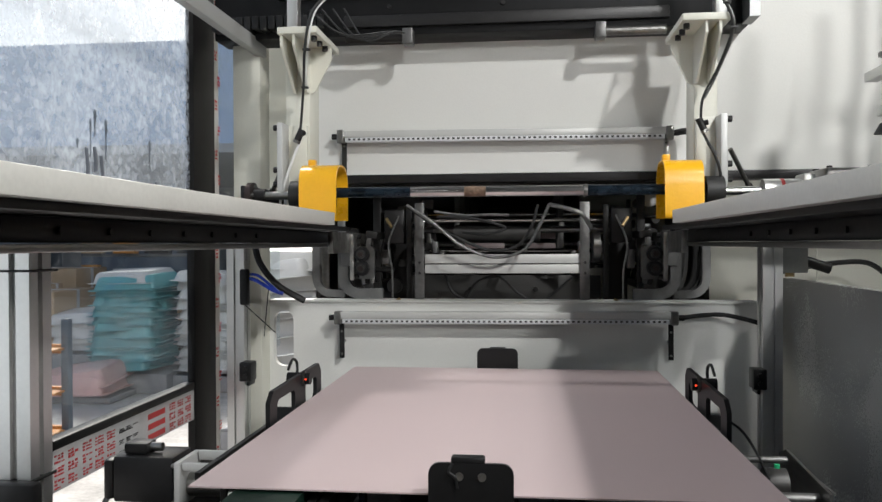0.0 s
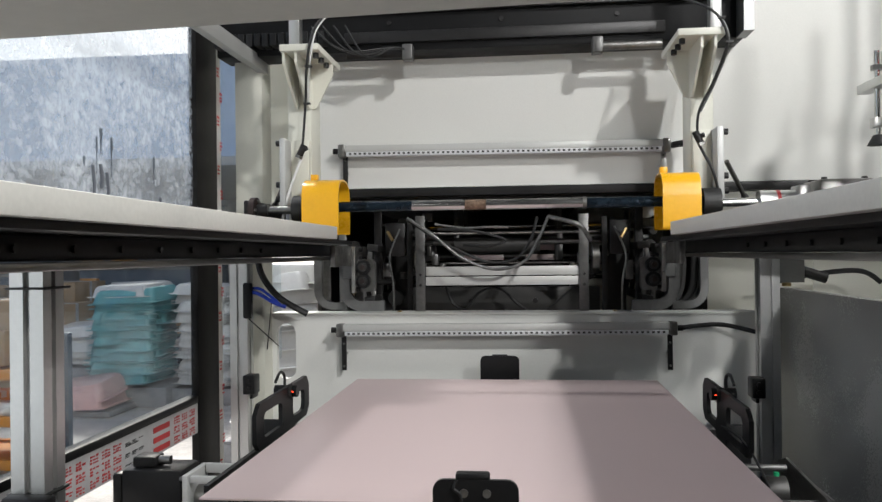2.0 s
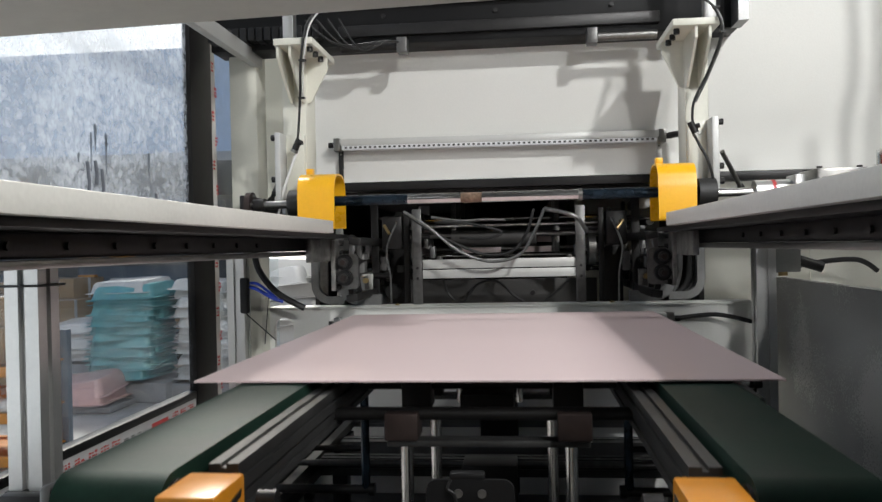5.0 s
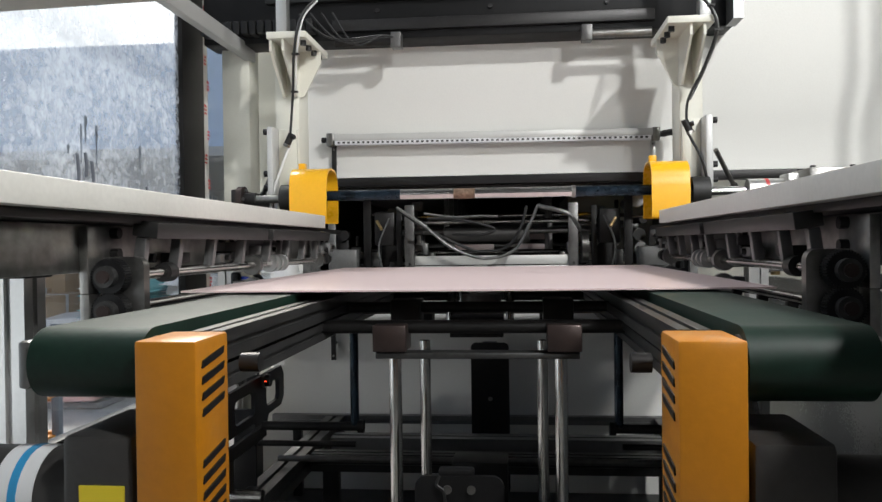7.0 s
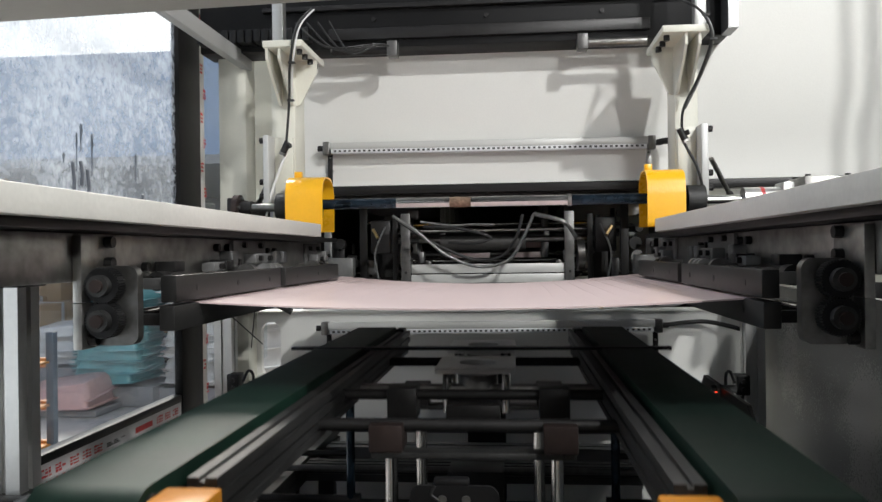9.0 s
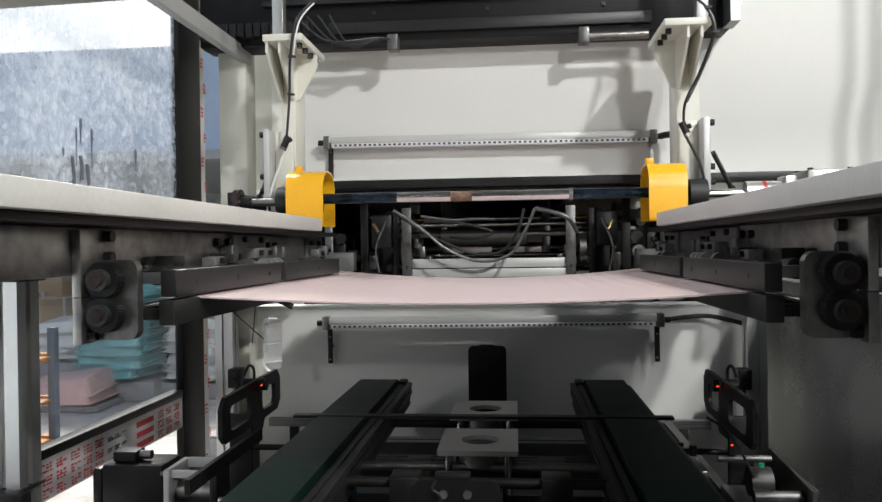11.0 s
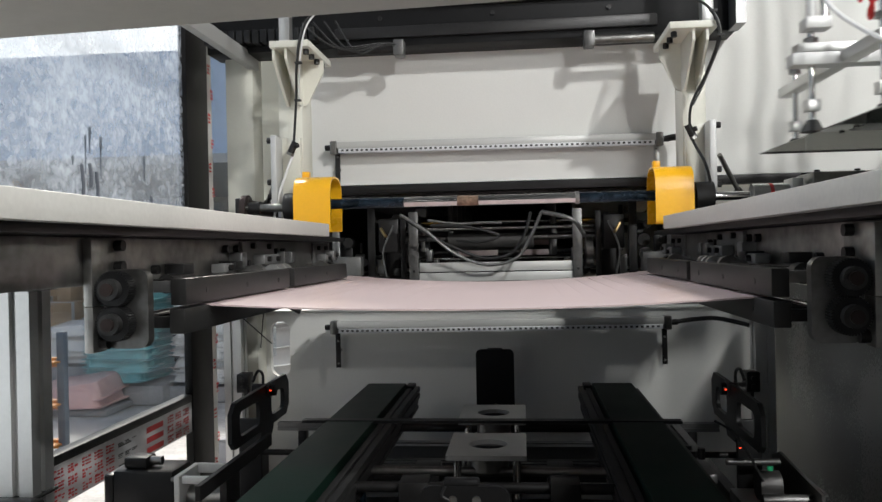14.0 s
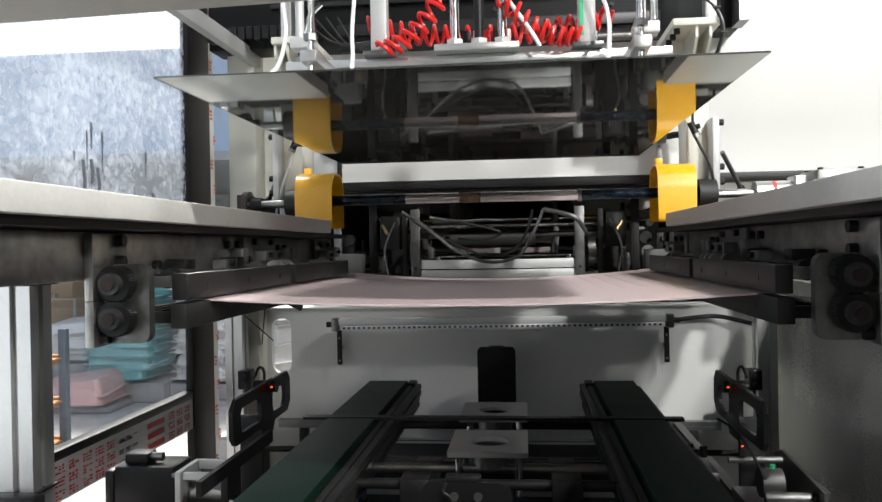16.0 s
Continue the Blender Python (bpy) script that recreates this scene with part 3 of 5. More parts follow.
for side in (-1, 1):
    x0, x1 = (-0.60, -0.539) if side < 0 else (0.392, 0.447)
    t = thing("bracket_post", "cream steel bracket post with triangular gussets", "bracket", "bracket posts", (x0 + x1) / 2, 1.95, 1.4)
    o = t.location
    inner = (x1 if side < 0 else x0) - o.x
    outer = (x0 if side < 0 else x1) - o.x
    part("post", B(x0 - o.x, x1 - o.x, -0.03, 0.06, 0.0, 0.44, bevel=0.003), CREAM, t)
    a0, a1 = (-0.58, -0.485) if side < 0 else (0.342, 0.447)
    part("top_plate", B(a0 - o.x, a1 - o.x, -0.16, 0.06, 0.44, 0.456, bevel=0.002), CREAM, t)
    for gx in (inner + side * 0.004, inner + side * 0.034):
        part("gusset", extrude([(-0.15, 0.44), (-0.03, 0.44), (-0.03, 0.325), (-0.045, 0.325), (-0.15, 0.415)], "x", gx - 0.003, gx + 0.003), CREAM, t)
    tip = (a1 if side < 0 else a0) - o.x
    part("gusset", extrude([(inner, 0.44), (tip, 0.44), (tip, 0.41), (inner - side * 0.012, 0.33), (inner, 0.325)], "y", -0.02, -0.014), CREAM, t)
    bolts(t, [(tip + side * 0.014, -0.13 + 0.05 * k, 0.44) for k in range(4)], 0.007, 0.012, (0, 0, -1))
    bolts(t, [(outer - side * 0.016, -0.10, 0.44)], 0.006, 0.012, (0, 0, -1))
    b0, b1 = (-0.601, -0.587) if side < 0 else (0.4375, 0.4535)
    part("adjuster_plate", B(b0 - o.x, b1 - o.x, -0.10, -0.032, 0.06, 0.243, bevel=0.002), PALE, t, "pale machined adjuster plate")
    part("adjuster_face", B(*sorted((inner + side * 0.002, (b1 if side < 0 else b0) - o.x)), -0.050, -0.032, 0.06, 0.243, bevel=0.002), CREAM, t)
    bolts(t, [((b0 if side < 0 else b1) - o.x, -0.085, z) for z in (0.095, 0.13, 0.232)], 0.0075, 0.012, (side * 1.0, 0, 0))
    part("stay", R((fx(side, -0.60) - o.x, -0.02, 0.17), (fx(side, -0.66) - o.x, 0.05, 0.09), 0.006, 10), STEEL, t)
    part("stay_end", R((fx(side, -0.66) - o.x, 0.05, 0.09), (fx(side, -0.672) - o.x, 0.064, 0.074), 0.009, 10), IRON, t)
    # black air line down to a fitting, clear tube below it
    part("air_line", cable([(x - o.x, y - o.y, z - o.z) for x, y, z in AIR[side]], 0.0032), RUBBER, t, "black air line tied to the post")
    part("air_line", cable([(x - o.x + 0.005, y - o.y + 0.006, z - o.z) for x, y, z in AIR[side][:-1]], 0.0022), TUBE if side < 0 else HOSE, t)
    part("air_tube", cable([(x - o.x, y - o.y, z - o.z) for x, y, z in TAIL[side]], 0.0034), TUBE if side < 0 else RUBBER, t, "air tube below the fitting")
    fx0, fy0, fz0 = AIR[side][-1]
    ft = part("fitting", R((fx0 - o.x - side * 0.006, fy0 - o.y - 0.004, fz0 - o.z + 0.013), (fx0 - o.x + side * 0.006, fy0 - o.y - 0.004, fz0 - o.z - 0.013), 0.0085, 12), IRON, t)
    part("nut", R((fx0 - o.x + side * 0.006, fy0 - o.y - 0.004, fz0 - o.z - 0.013), (fx0 - o.x + side * 0.009, fy0 - o.y - 0.004, fz0 - o.z - 0.019), 0.0095, 6), STEEL, ft)
    part("knob", R((fx0 - o.x, fy0 - o.y - 0.004, fz0 - o.z), (fx0 - o.x + 0.014, fy0 - o.y - 0.010, fz0 - o.z + 0.004), 0.006, 10), IRON, ft)
    for x, y, z in AIR[side][2:4]:
        part("cable_tie", B(x - o.x - 0.004, x - o.x + 0.012, y - o.y - 0.006, y - o.y + 0.005, z - o.z - 0.002, z - o.z + 0.002, bevel=0), RUBBER, t)

hb = thing("heater_box", "black steel box beam over the oven mouth", "machine beam", "", CX, 2.09, 1.90)
part("housing", B(-0.78, 0.62, -0.03, 0.07, 0.0, 0.30, bevel=0.004), DEEP, hb)
part("seam", B(-0.55, 0.55, -0.034, -0.031, 0.19, 0.196, bevel=0), IRON, hb)
bolts(hb, [(x, -0.03, z) for x in (-0.55, -0.3, 0.0, 0.3, 0.55) for z in (0.075, 0.24)], 0.006, 0.006)
part("ledge", B(-0.42, 0.42, -0.045, -0.03, 0.02, 0.05, bevel=0.002), IRON, hb)
part("ledge", B(-0.60, 0.60, -0.05, -0.03, 0.10, 0.112, bevel=0.002), IRON, hb)
for s in (-1, 1):
    x = s * 0.50
    part("upright", B(x - 0.013, x + 0.013, -0.24, -0.21, -0.046, 0.25), ALU, hb, "bright aluminium upright")
part("end_plate", extrude([(-0.10, 0.0), (-0.02, 0.0), (0.06, 0.06), (0.06, 0.3), (-0.10, 0.3)], "x", 0.60, 0.625), ALU_D, hb)
for s in (-1, 1):
    c = part("air_cylinder", R((s * 0.245, -0.05, -0.012), (s * 0.41, -0.05, -0.012), 0.012, 14), STEEL if s > 0 else IRON, hb, "small pneumatic cylinder")
    part("cylinder_head", B(*sorted((s * 0.233, s * 0.26)), -0.07, -0.03, -0.032, 0.008, bevel=0.002), UPR, c)
for k in range(14):
    part("chain_link", B(-0.77 + k * 0.022, -0.752 + k * 0.022, -0.075, -0.031, 0.015 + 0.002 * (k % 2), 0.05, bevel=0.002), BLACK, hb, "black cable chain link")
for k in range(4):
    part("wire", cable([(-0.50 + 0.03 * k, -0.08, 0.06), (-0.41 + 0.02 * k, -0.09, -0.01 - 0.006 * k), (-0.28, -0.08, -0.004), (-0.235, -0.05, -0.01)], 0.0028, 6), RUBBER, hb)

# ---------------------------------------------------------------- oven mouth
oven = thing("oven_interior", "dark oven tunnel full of frames, rods and hoses", "oven", "", CX, 2.3, 1.19)
part("tunnel_roof", B(-0.6, 0.6, 0.0, 1.9, 0.345, 0.36), IRON, oven)
part("tunnel_floor", B(-0.55, 0.55, 0.0, 1.9, -0.12, -0.1), IRON, oven)
part("tunnel_back", B(-0.6, 0.6, 1.9, 1.92, -0.12, 0.36), IRON, oven)
for s in (-1, 1):
    part("tunnel_side", B(*sorted((s * 0.585, s * 0.6)), 0.12, 1.9, -0.1, 0.345), IRON, oven)
    for k, (x, w, z0, z1, y, m) in enumerate(((0.44, 0.018, -0.005, 0.14, 0.03, STEEL), (0.50, 0.012, 0.0, 0.26, 0.05, ALU_D), (0.545, 0.014, 0.02, 0.20, 0.02, STEEL), (0.475, 0.02, 0.10, 0.20, 0.08, IRON), (0.405, 0.02, -0.02, 0.09, -0.02, STEEL))):
        part("side_bracket", B(s * x - w, s * x + w, y - 0.006, y + 0.006, z0, z1, bevel=0.003), m, oven)
        part("knob", R((s * x, y - 0.006, z1 - 0.02), (s * x, y - 0.022, z1 - 0.02), 0.008, 12), (IRON, BRASS, STEEL)[k % 3], oven)
    part("clear_tube", R((s * 0.47, -0.01, 0.01), (s * 0.47, -0.01, 0.13), 0.018, 16), TUBE if s < 0 else STEEL, oven)
part("rear_sill", B(-0.3, 0.28, 0.10, 0.11, -0.05, 0.062), MOTOR, oven, "dark grey rear plate with two bolts")
bolts(oven, [(-0.11, 0.10, 0.02), (0.085, 0.10, 0.02)], 0.008, 0.008)
for x in (-0.245, 0.221):
    part("upright", B(x - 0.014, x + 0.013, -0.07, -0.064, -0.01, 0.275), UPR, oven, "worn flat steel upright")
    bolts(oven, [(x, -0.07, 0.075), (x, -0.07, 0.105)], 0.004, 0.003)
part("cross_plate", B(-0.231, 0.208, -0.06, -0.052, 0.102, 0.128), IONW, oven)
part("cross_plate", B(-0.231, 0.208, -0.062, -0.05, 0.074, 0.099), IONW, oven)
part("rod", R((-0.30, 0.05, 0.228), (0.30, 0.05, 0.228), 0.006, 12), CHROME, oven)
part("rod", R((-0.34, 0.12, 0.20), (0.34, 0.12, 0.20), 0.009, 12), STEEL, oven)
part("rod", R((-0.30, 0.2, 0.135), (0.3, 0.2, 0.135), 0.008, 12), CHROME, oven)
part("roller", R((-0.16, 0.1, 0.19), (0.10, 0.1, 0.19), 0.026, 20), MOTOR, oven)
for x0, x1, z0, z1 in ((-0.16, -0.02, 0.135, 0.16), (0.06, 0.16, 0.14, 0.16), (0.06, 0.16, 0.175, 0.20), (-0.16, -0.04, 0.172, 0.185)):
    part("next_sheet", B(x0, x1, 0.5, 0.52, z0, z1), PINK, oven, "edge of a pink sheet further in")
for s in (-1, 1):
    for x, w, z0, z1, y in ((0.285, 0.008, -0.06, 0.27, 0.0), (0.33, 0.03, -0.05, 0.24, 0.12), (0.39, 0.012, -0.1, 0.3, 0.05)):
        part("side_plate", B(s * x - w, s * x + w, y - 0.004, y + 0.004, z0, z1), IRON, oven)
    part("wheel", R((s * 0.25, 0.03, 0.15), (s * 0.27, 0.03, 0.15), 0.045, 20), STEEL, oven)
    part("wheel", R((s * 0.225, 0.15, 0.16), (s * 0.235, 0.15, 0.16), 0.03, 18), ALU_D, oven)
    for k in range(5):
        part("clamp_block", B(s * (0.20 + 0.02 * k) - 0.007, s * (0.20 + 0.02 * k) + 0.007, 0.10, 0.14, 0.10 + 0.03 * (k % 3), 0.135 + 0.03 * (k % 3), bevel=0.002), ALU_D if k % 2 else STEEL, oven)
    part("fitting", R((s * 0.335, -0.10, 0.23), (s * 0.318, -0.115, 0.205), 0.0045, 10), BRASS, oven)
    part("fitting", R((s * 0.315, -0.08, -0.005), (s * 0.30, -0.09, 0.002), 0.0045, 10), BRASS, oven)
def jshape(x0, w, top, low, reach, r=0.035):
    """A bent flat bracket: down, round and inwards."""
    pts = [(x0, top), (x0 + w, top)]
    cx, cz = x0 + w + r, low + w + r
    pts += [(cx + r * math.cos(radians(a)), cz + r * math.sin(radians(a))) for a in range(180, 271, 15)]
    pts += [(x0 + reach, low + w), (x0 + reach, low)]
    R2 = r + w
    pts += [(cx + R2 * math.cos(radians(a)), cz + R2 * math.sin(radians(a))) for a in range(270, 179, -15)]
    return pts


for s in (-1, 1):
    for x0, w, top, low, reach, y, m in ((-0.485, 0.03, 0.135, 0.0, 0.13, -0.05, CAST), (-0.57, 0.022, 0.15, 0.002, 0.10, -0.02, CAST)):
        pts = jshape(x0, w, top, low, reach)
        part("bent_bracket", extrude([(u if s < 0 else -u, v) for u, v in pts], "y", y - 0.012, y + 0.012), m, oven, "bent steel bracket")
    part("bracket_block", B(*sorted((s * 0.475, s * 0.40)), -0.07, -0.03, 0.095, 0.15, bevel=0.004), CAST, oven)
    part("bracket_block", B(*sorted((s * 0.30, s * 0.36)), 0.0, 0.05, 0.16, 0.26, bevel=0.004), IRON, oven)
    for k in (2,):
        part("tube", cable([(s * (0.27 + 0.02 * k), -0.03, 0.24), (s * (0.30 + 0.02 * k), -0.04, 0.16), (s * (0.27 + 0.03 * k), -0.04, 0.08), (s * (0.29 + 0.02 * k), -0.03, -0.02)], 0.003, 6), (RUBBER, RUBBER, HOSE)[k], oven)
orn = random.Random(11)
for s in (-1, 1):
    for k in range(46):
        x, y, z = orn.uniform(0.25, 0.47), orn.uniform(0.03, 0.45), orn.uniform(0.02, 0.29)
        a, b, c = orn.uniform(0.004, 0.02), orn.uniform(0.005, 0.02), orn.uniform(0.006, 0.03)
        m = (IRON, UPR, JAW, STEEL, IRON, ALU_D, HUB)[orn.randrange(7)]
        if k % 3 == 0:
            part("bush", R((s * x, y, z), (s * x, y + b * 2, z), a + 0.004, 14), m, oven)
        elif k % 3 == 1:
            part("block", B(s * x - a, s * x + a, y - b, y + b, z - c, z + c, bevel=0.002), m, oven)
        else:
            part("pin", R((s * x - c, y, z), (s * x + c, y, z), a * 0.5, 10), m, oven)
for k in range(12):
    y, z = 0.3 + 0.11 * k, (0.08, 0.225, 0.16, 0.255)[k % 4] + orn.uniform(-0.01, 0.01)
    part("rod", R((-0.42, y, z), (0.42, y, z), 0.006 + 0.003 * (k % 2), 10), (CHROME, UPR, STEEL)[k % 3], oven)
for k in range(6):
    for s in (-1, 1):
        part("post", B(s * 0.17 - 0.008, s * 0.17 + 0.008, 0.28 + 0.2 * k, 0.296 + 0.2 * k, -0.1, 0.34), UPR, oven)
part("next_sheet", B(-0.36, 0.36, 0.75, 1.6, 0.133, 0.136, bevel=0), PINK, oven, "pink sheet in the next station")
part("upper_bar", B(-0.6, 0.6, -0.03, 0.0, 0.325, 0.345), IRON, oven)
for k in range(9):
    part("rib", B(-0.42 + k * 0.1, -0.408 + k * 0.1, -0.04, 0.1, 0.30, 0.325), JAW, oven)
for pts, r, m in (
        ([(-0.27, -0.15, 0.265), (-0.20, -0.16, 0.22), (-0.12, -0.16, 0.155), (-0.03, -0.16, 0.122), (0.05, -0.16, 0.14), (0.09, -0.15, 0.20), (0.12, -0.12, 0.265)], 0.0044, HOSE),
        ([(-0.27, -0.13, 0.26), (-0.18, -0.13, 0.20), (-0.11, -0.13, 0.165), (-0.04, -0.13, 0.14), (0.03, -0.13, 0.15), (0.07, -0.13, 0.2), (0.09, -0.12, 0.265)], 0.0042, RUBBER),
        ([(-0.19, -0.1, 0.235), (-0.10, -0.1, 0.23), (-0.03, -0.1, 0.215), (0.0, -0.1, 0.20), (-0.05, -0.1, 0.185), (-0.12, -0.08, 0.19)], 0.004, RUBBER),
        ([(-0.20, -0.09, 0.25), (-0.12, -0.09, 0.238), (-0.05, -0.09, 0.24), (0.01, -0.09, 0.238)], 0.004, HOSE),
        ([(0.12, -0.12, 0.265), (0.18, -0.14, 0.25), (0.21, -0.14, 0.235), (0.235, -0.12, 0.20)], 0.006, HOSE),
        ([(-0.18, 0.0, 0.07), (-0.16, 0.0, 0.02), (-0.12, 0.0, 0.0), (-0.08, 0.0, 0.05), (-0.02, 0.0, 0.06), (0.04, 0.0, 0.01), (0.1, 0.0, -0.01), (0.19, 0.0, 0.06)], 0.004, RUBBER)):
    part("hose", cable(pts, r), m, oven)
solid("flat_cable", cable([(-0.73, 2.05, 1.36), (-0.715, 2.05, 1.30), (-0.67, 2.06, 1.24), (-0.60, 2.08, 1.195)], 0.009), RUBBER, "black cable looping to the panel top", "cable")
tie = thing("cable_bundle", "blue and black cable ties hanging off the post", "cable tie", "", -0.735, 2.0, 1.24)
part("tie", cable([(0.0, 0.0, 0.02), (0.03, -0.01, 0.015), (0.075, -0.01, -0.01), (0.10, 0.0, -0.02)], 0.005), BLUEP, tie)
part("tie", cable([(0.01, 0.0, 0.03), (0.04, -0.01, 0.025), (0.09, -0.01, -0.015)], 0.004), BLUEP, tie)
part("clip", B(-0.012, 0.012, -0.02, 0.0, -0.05, 0.045, bevel=0.006), BLACK, tie)
part("tie", R((-0.01, -0.01, -0.04), (0.085, -0.02, -0.12), 0.0016, 6), RUBBER, tie)
part("tie", R((0.065, -0.01, 0.0), (0.055, -0.02, -0.13), 0.0014, 6), RUBBER, tie)

# conduits and the neighbour machine behind, on the motor side
for k, (x, r, m) in enumerate(((0.43, 0.012, ALU_D), (0.462, 0.009, RUBBER), (0.48, 0.006, RUBBER))):
    solid("conduit", cable([(x + 0.01, 2.3, 1.42), (x + 0.012, 2.3, 1.30), (x - 0.002, 2.3, 1.23), (x - 0.05, 2.3, 1.195), (x - 0.12, 2.3, 1.188)], r), m, "curved conduit behind the panel", "conduit", "conduits")
nb = thing("machine_cabinet", "cream neighbouring machine cabinet behind the guard", "cabinet", "", 1.2, 3.1, 0)
part("body", B(-1.0, 1.6, 0.0, 0.6, 0.0, 1.62, bevel=0.004), CREAM, nb)
part("door", B(-0.12, 0.6, -0.012, 0.0, 0.1, 1.6, bevel=0.002), CREAM, nb)
part("hose", cable([(-0.35, -0.25, 1.24), (-0.2, -0.25, 1.27), (-0.05, -0.25, 1.28), (0.02, -0.25, 1.24)], 0.009), RUBBER, nb)
part("latch", B(0.14, 0.19, -0.05, -0.012, 1.13, 1.22, bevel=0.004), BLACK, nb)
vb = thing("valve_block", "steel valve block with fittings on the rear post", "valve block", "", 0.66, 2.12, 1.30)
part("body", B(-0.02, 0.06, 0, 0.05, -0.03, 0.06, bevel=0.003), ALU_D, vb)
part("fitting", R((0.02, 0.02, -0.04), (0.02, 0.02, -0.03), 0.012, 12), BRASS, vb)
part("fitting", R((0.06, 0.02, 0.0), (0.12, 0.02, -0.02), 0.014, 12), IRON, vb)

# drive motor behind the beam
dm = thing("drive_motor", "grey servo motor with a silver jaw coupling on the shaft end", "motor", "", 0.555, 1.84, 1.466)
part("coupling", R((-0.03, 0, 0), (0.05, 0, 0), 0.026, 24), ALU, dm)
part("coupling_gap", R((0.006, 0, 0), (0.014, 0, 0), 0.0265, 24), REDINK, dm, "red elastic coupling insert")
part("shaft", R((-0.14, 0, 0), (-0.03, 0, 0), 0.010, 14), CHROME, dm)
part("clamp", B(0.05, 0.075, -0.03, 0.03, -0.03, 0.035, bevel=0.003), ALU, dm)
part("gearbox", B(0.085, 0.20, -0.06, 0.06, -0.07, 0.045, bevel=0.006), STEEL, dm)
part("motor_body", B(0.205, 0.30, -0.06, 0.06, -0.07, 0.045, bevel=0.006), BLACK, dm)
part("end_cap", B(0.30, 0.385, -0.05, 0.05, -0.06, 0.04, bevel=0.006), PALE, dm)
part("name_plate", B(0.315, 0.37, -0.052, -0.0505, -0.028, 0.03, bevel=0), BLACK, dm, "plain dark name plate")
part("top_plate", B(0.31, 0.375, -0.035, 0.035, 0.0405, 0.0425), BLACK, dm)
bolts(dm, [(0.10, -0.04, 0.045), (0.10, 0.04, 0.045), (0.185, -0.04, 0.045), (0.185, 0.04, 0.045)], 0.006, 0.005, (0, 0, 1))
part("support", B(0.075, 0.40, -0.05, 0.05, -0.095, -0.071, bevel=0.002), CREAM, dm)
part("leg", B(0.34, 0.38, -0.04, 0.04, -1.466, -0.095), CREAM, dm)

# ---------------------------------------------------------------- yard and store beyond the window
def shell(name, L, W, H, material, m, label, group):
    """A thin vacuum-formed case half, open below, with a flange."""
    bm = bmesh.new()
    rings = []
    for z, k, r in ((0.0, 1.10, 0.06), (0.004, 1.10, 0.06), (0.006, 1.0, 0.10), (H * 0.75, 0.94, 0.12), (H * 0.95, 0.88, 0.13), (H, 0.78, 0.13)):
        pts = rrect(-L / 2 * k, L / 2 * k, -W / 2 * k, W / 2 * k, r * min(L, W))
        rings.append([bm.verts.new((u, v, z + 0.012 * math.sin(5 * u + 3 * v))) for u, v in pts])
    for a, b in zip(rings, rings[1:]):
        for i in range(len(a)):
            bm.faces.new((a[i], a[(i + 1) % len(a)], b[(i + 1) % len(b)], b[i]))
    bm.faces.new(rings[-1])
    ob = solid(name, bm, material, label, "case shell", group)
    ob.matrix_world = m
    return ob


rnd = random.Random(4)


def stack(x, y, z, n, material, label, group, L=0.46, W=0.36, step=0.055, H=0.1, lean=0.0, wob=1.0):
    first = None
    for k in range(n):
        m = pose(x + rnd.uniform(-0.02, 0.02) + lean * k, y + rnd.uniform(-0.02, 0.02), z + k * step, wob * rnd.uniform(-5, 5), wob * rnd.uniform(-7, 7), rnd.uniform(-9, 9))
        if first is None:
            first = shell("case_shell", L, W, H, material, m, label, group)
        else:
            copy_thing(first, m)


stack(-3.67, 7.0, 0.20, 21, TEAL, "glossy teal vacuum-formed case shell in a leaning stack", "teal shells", L=0.62, W=0.5, step=0.0375, H=0.13, lean=0.004, wob=0.45)
stack(-2.92, 7.15, 0.17, 19, SHELLW, "white vacuum-formed case shell in a stack", "white shells", L=0.5, W=0.5, step=0.046, H=0.10, lean=-0.003, wob=1.2)
stack(-3.62, 7.0, 1.005, 1, SHELLW, "white case shell on top of the teal stack", "white shells", L=0.6, W=0.48, H=0.11)
stack(-4.25, 7.2, 0.34, 5, SHELLW, "white vacuum-formed case shell in a stack", "white shells", L=0.5, W=0.45, step=0.07, H=0.1)
stack(-1.02, 3.3, 0.62, 12, SHELLW, "white vacuum-formed case shell in a stack", "white shells", L=0.34, step=0.058, H=0.08)
stack(-3.92, 6.5, 0.075, 2, SHELLP, "pink vacuum-formed case shell on a pallet", "pink shells", L=0.68, W=0.5, step=0.05, H=0.15)
for x, y, L_, W_, H in ((-3.67, 7.02, 0.9, 0.56, 0.18), (-2.92, 7.15, 0.7, 0.56, 0.15), (-3.92, 6.5, 0.85, 0.45, 0.055), (-4.25, 7.2, 0.6, 0.5, 0.32), (-1.02, 3.3, 0.45, 0.45, 0.6)):
    tb = thing("crate", "grey crate under the stacked shells", "crate", "crates", x, y, 0)
    n = max(1, round(H / 0.14))
    for k in range(n):
        part("board", B(-L_ / 2, L_ / 2, -W_ / 2, -W_ / 2 + 0.02, k * H / n + 0.008, (k + 1) * H / n - 0.012, bevel=0.004), CRATE, tb)
        part("board", B(L_ / 2 - 0.02, L_ / 2, -W_ / 2 + 0.02, W_ / 2, k * H / n + 0.008, (k + 1) * H / n - 0.012, bevel=0.004), CRATE, tb)
    part("top", B(-L_ / 2, L_ / 2, -W_ / 2, W_ / 2, H - 0.012, H, bevel=0.004), CRATE, tb)
    part("core", B(-L_ / 2 + 0.02, L_ / 2 - 0.02, -W_ / 2 + 0.02, W_ / 2 - 0.02, 0, H - 0.012), CRATE, tb)
rk = thing("storage_rack", "steel storage rack with orange beams", "rack", "", -3.15, 4.65, 0)
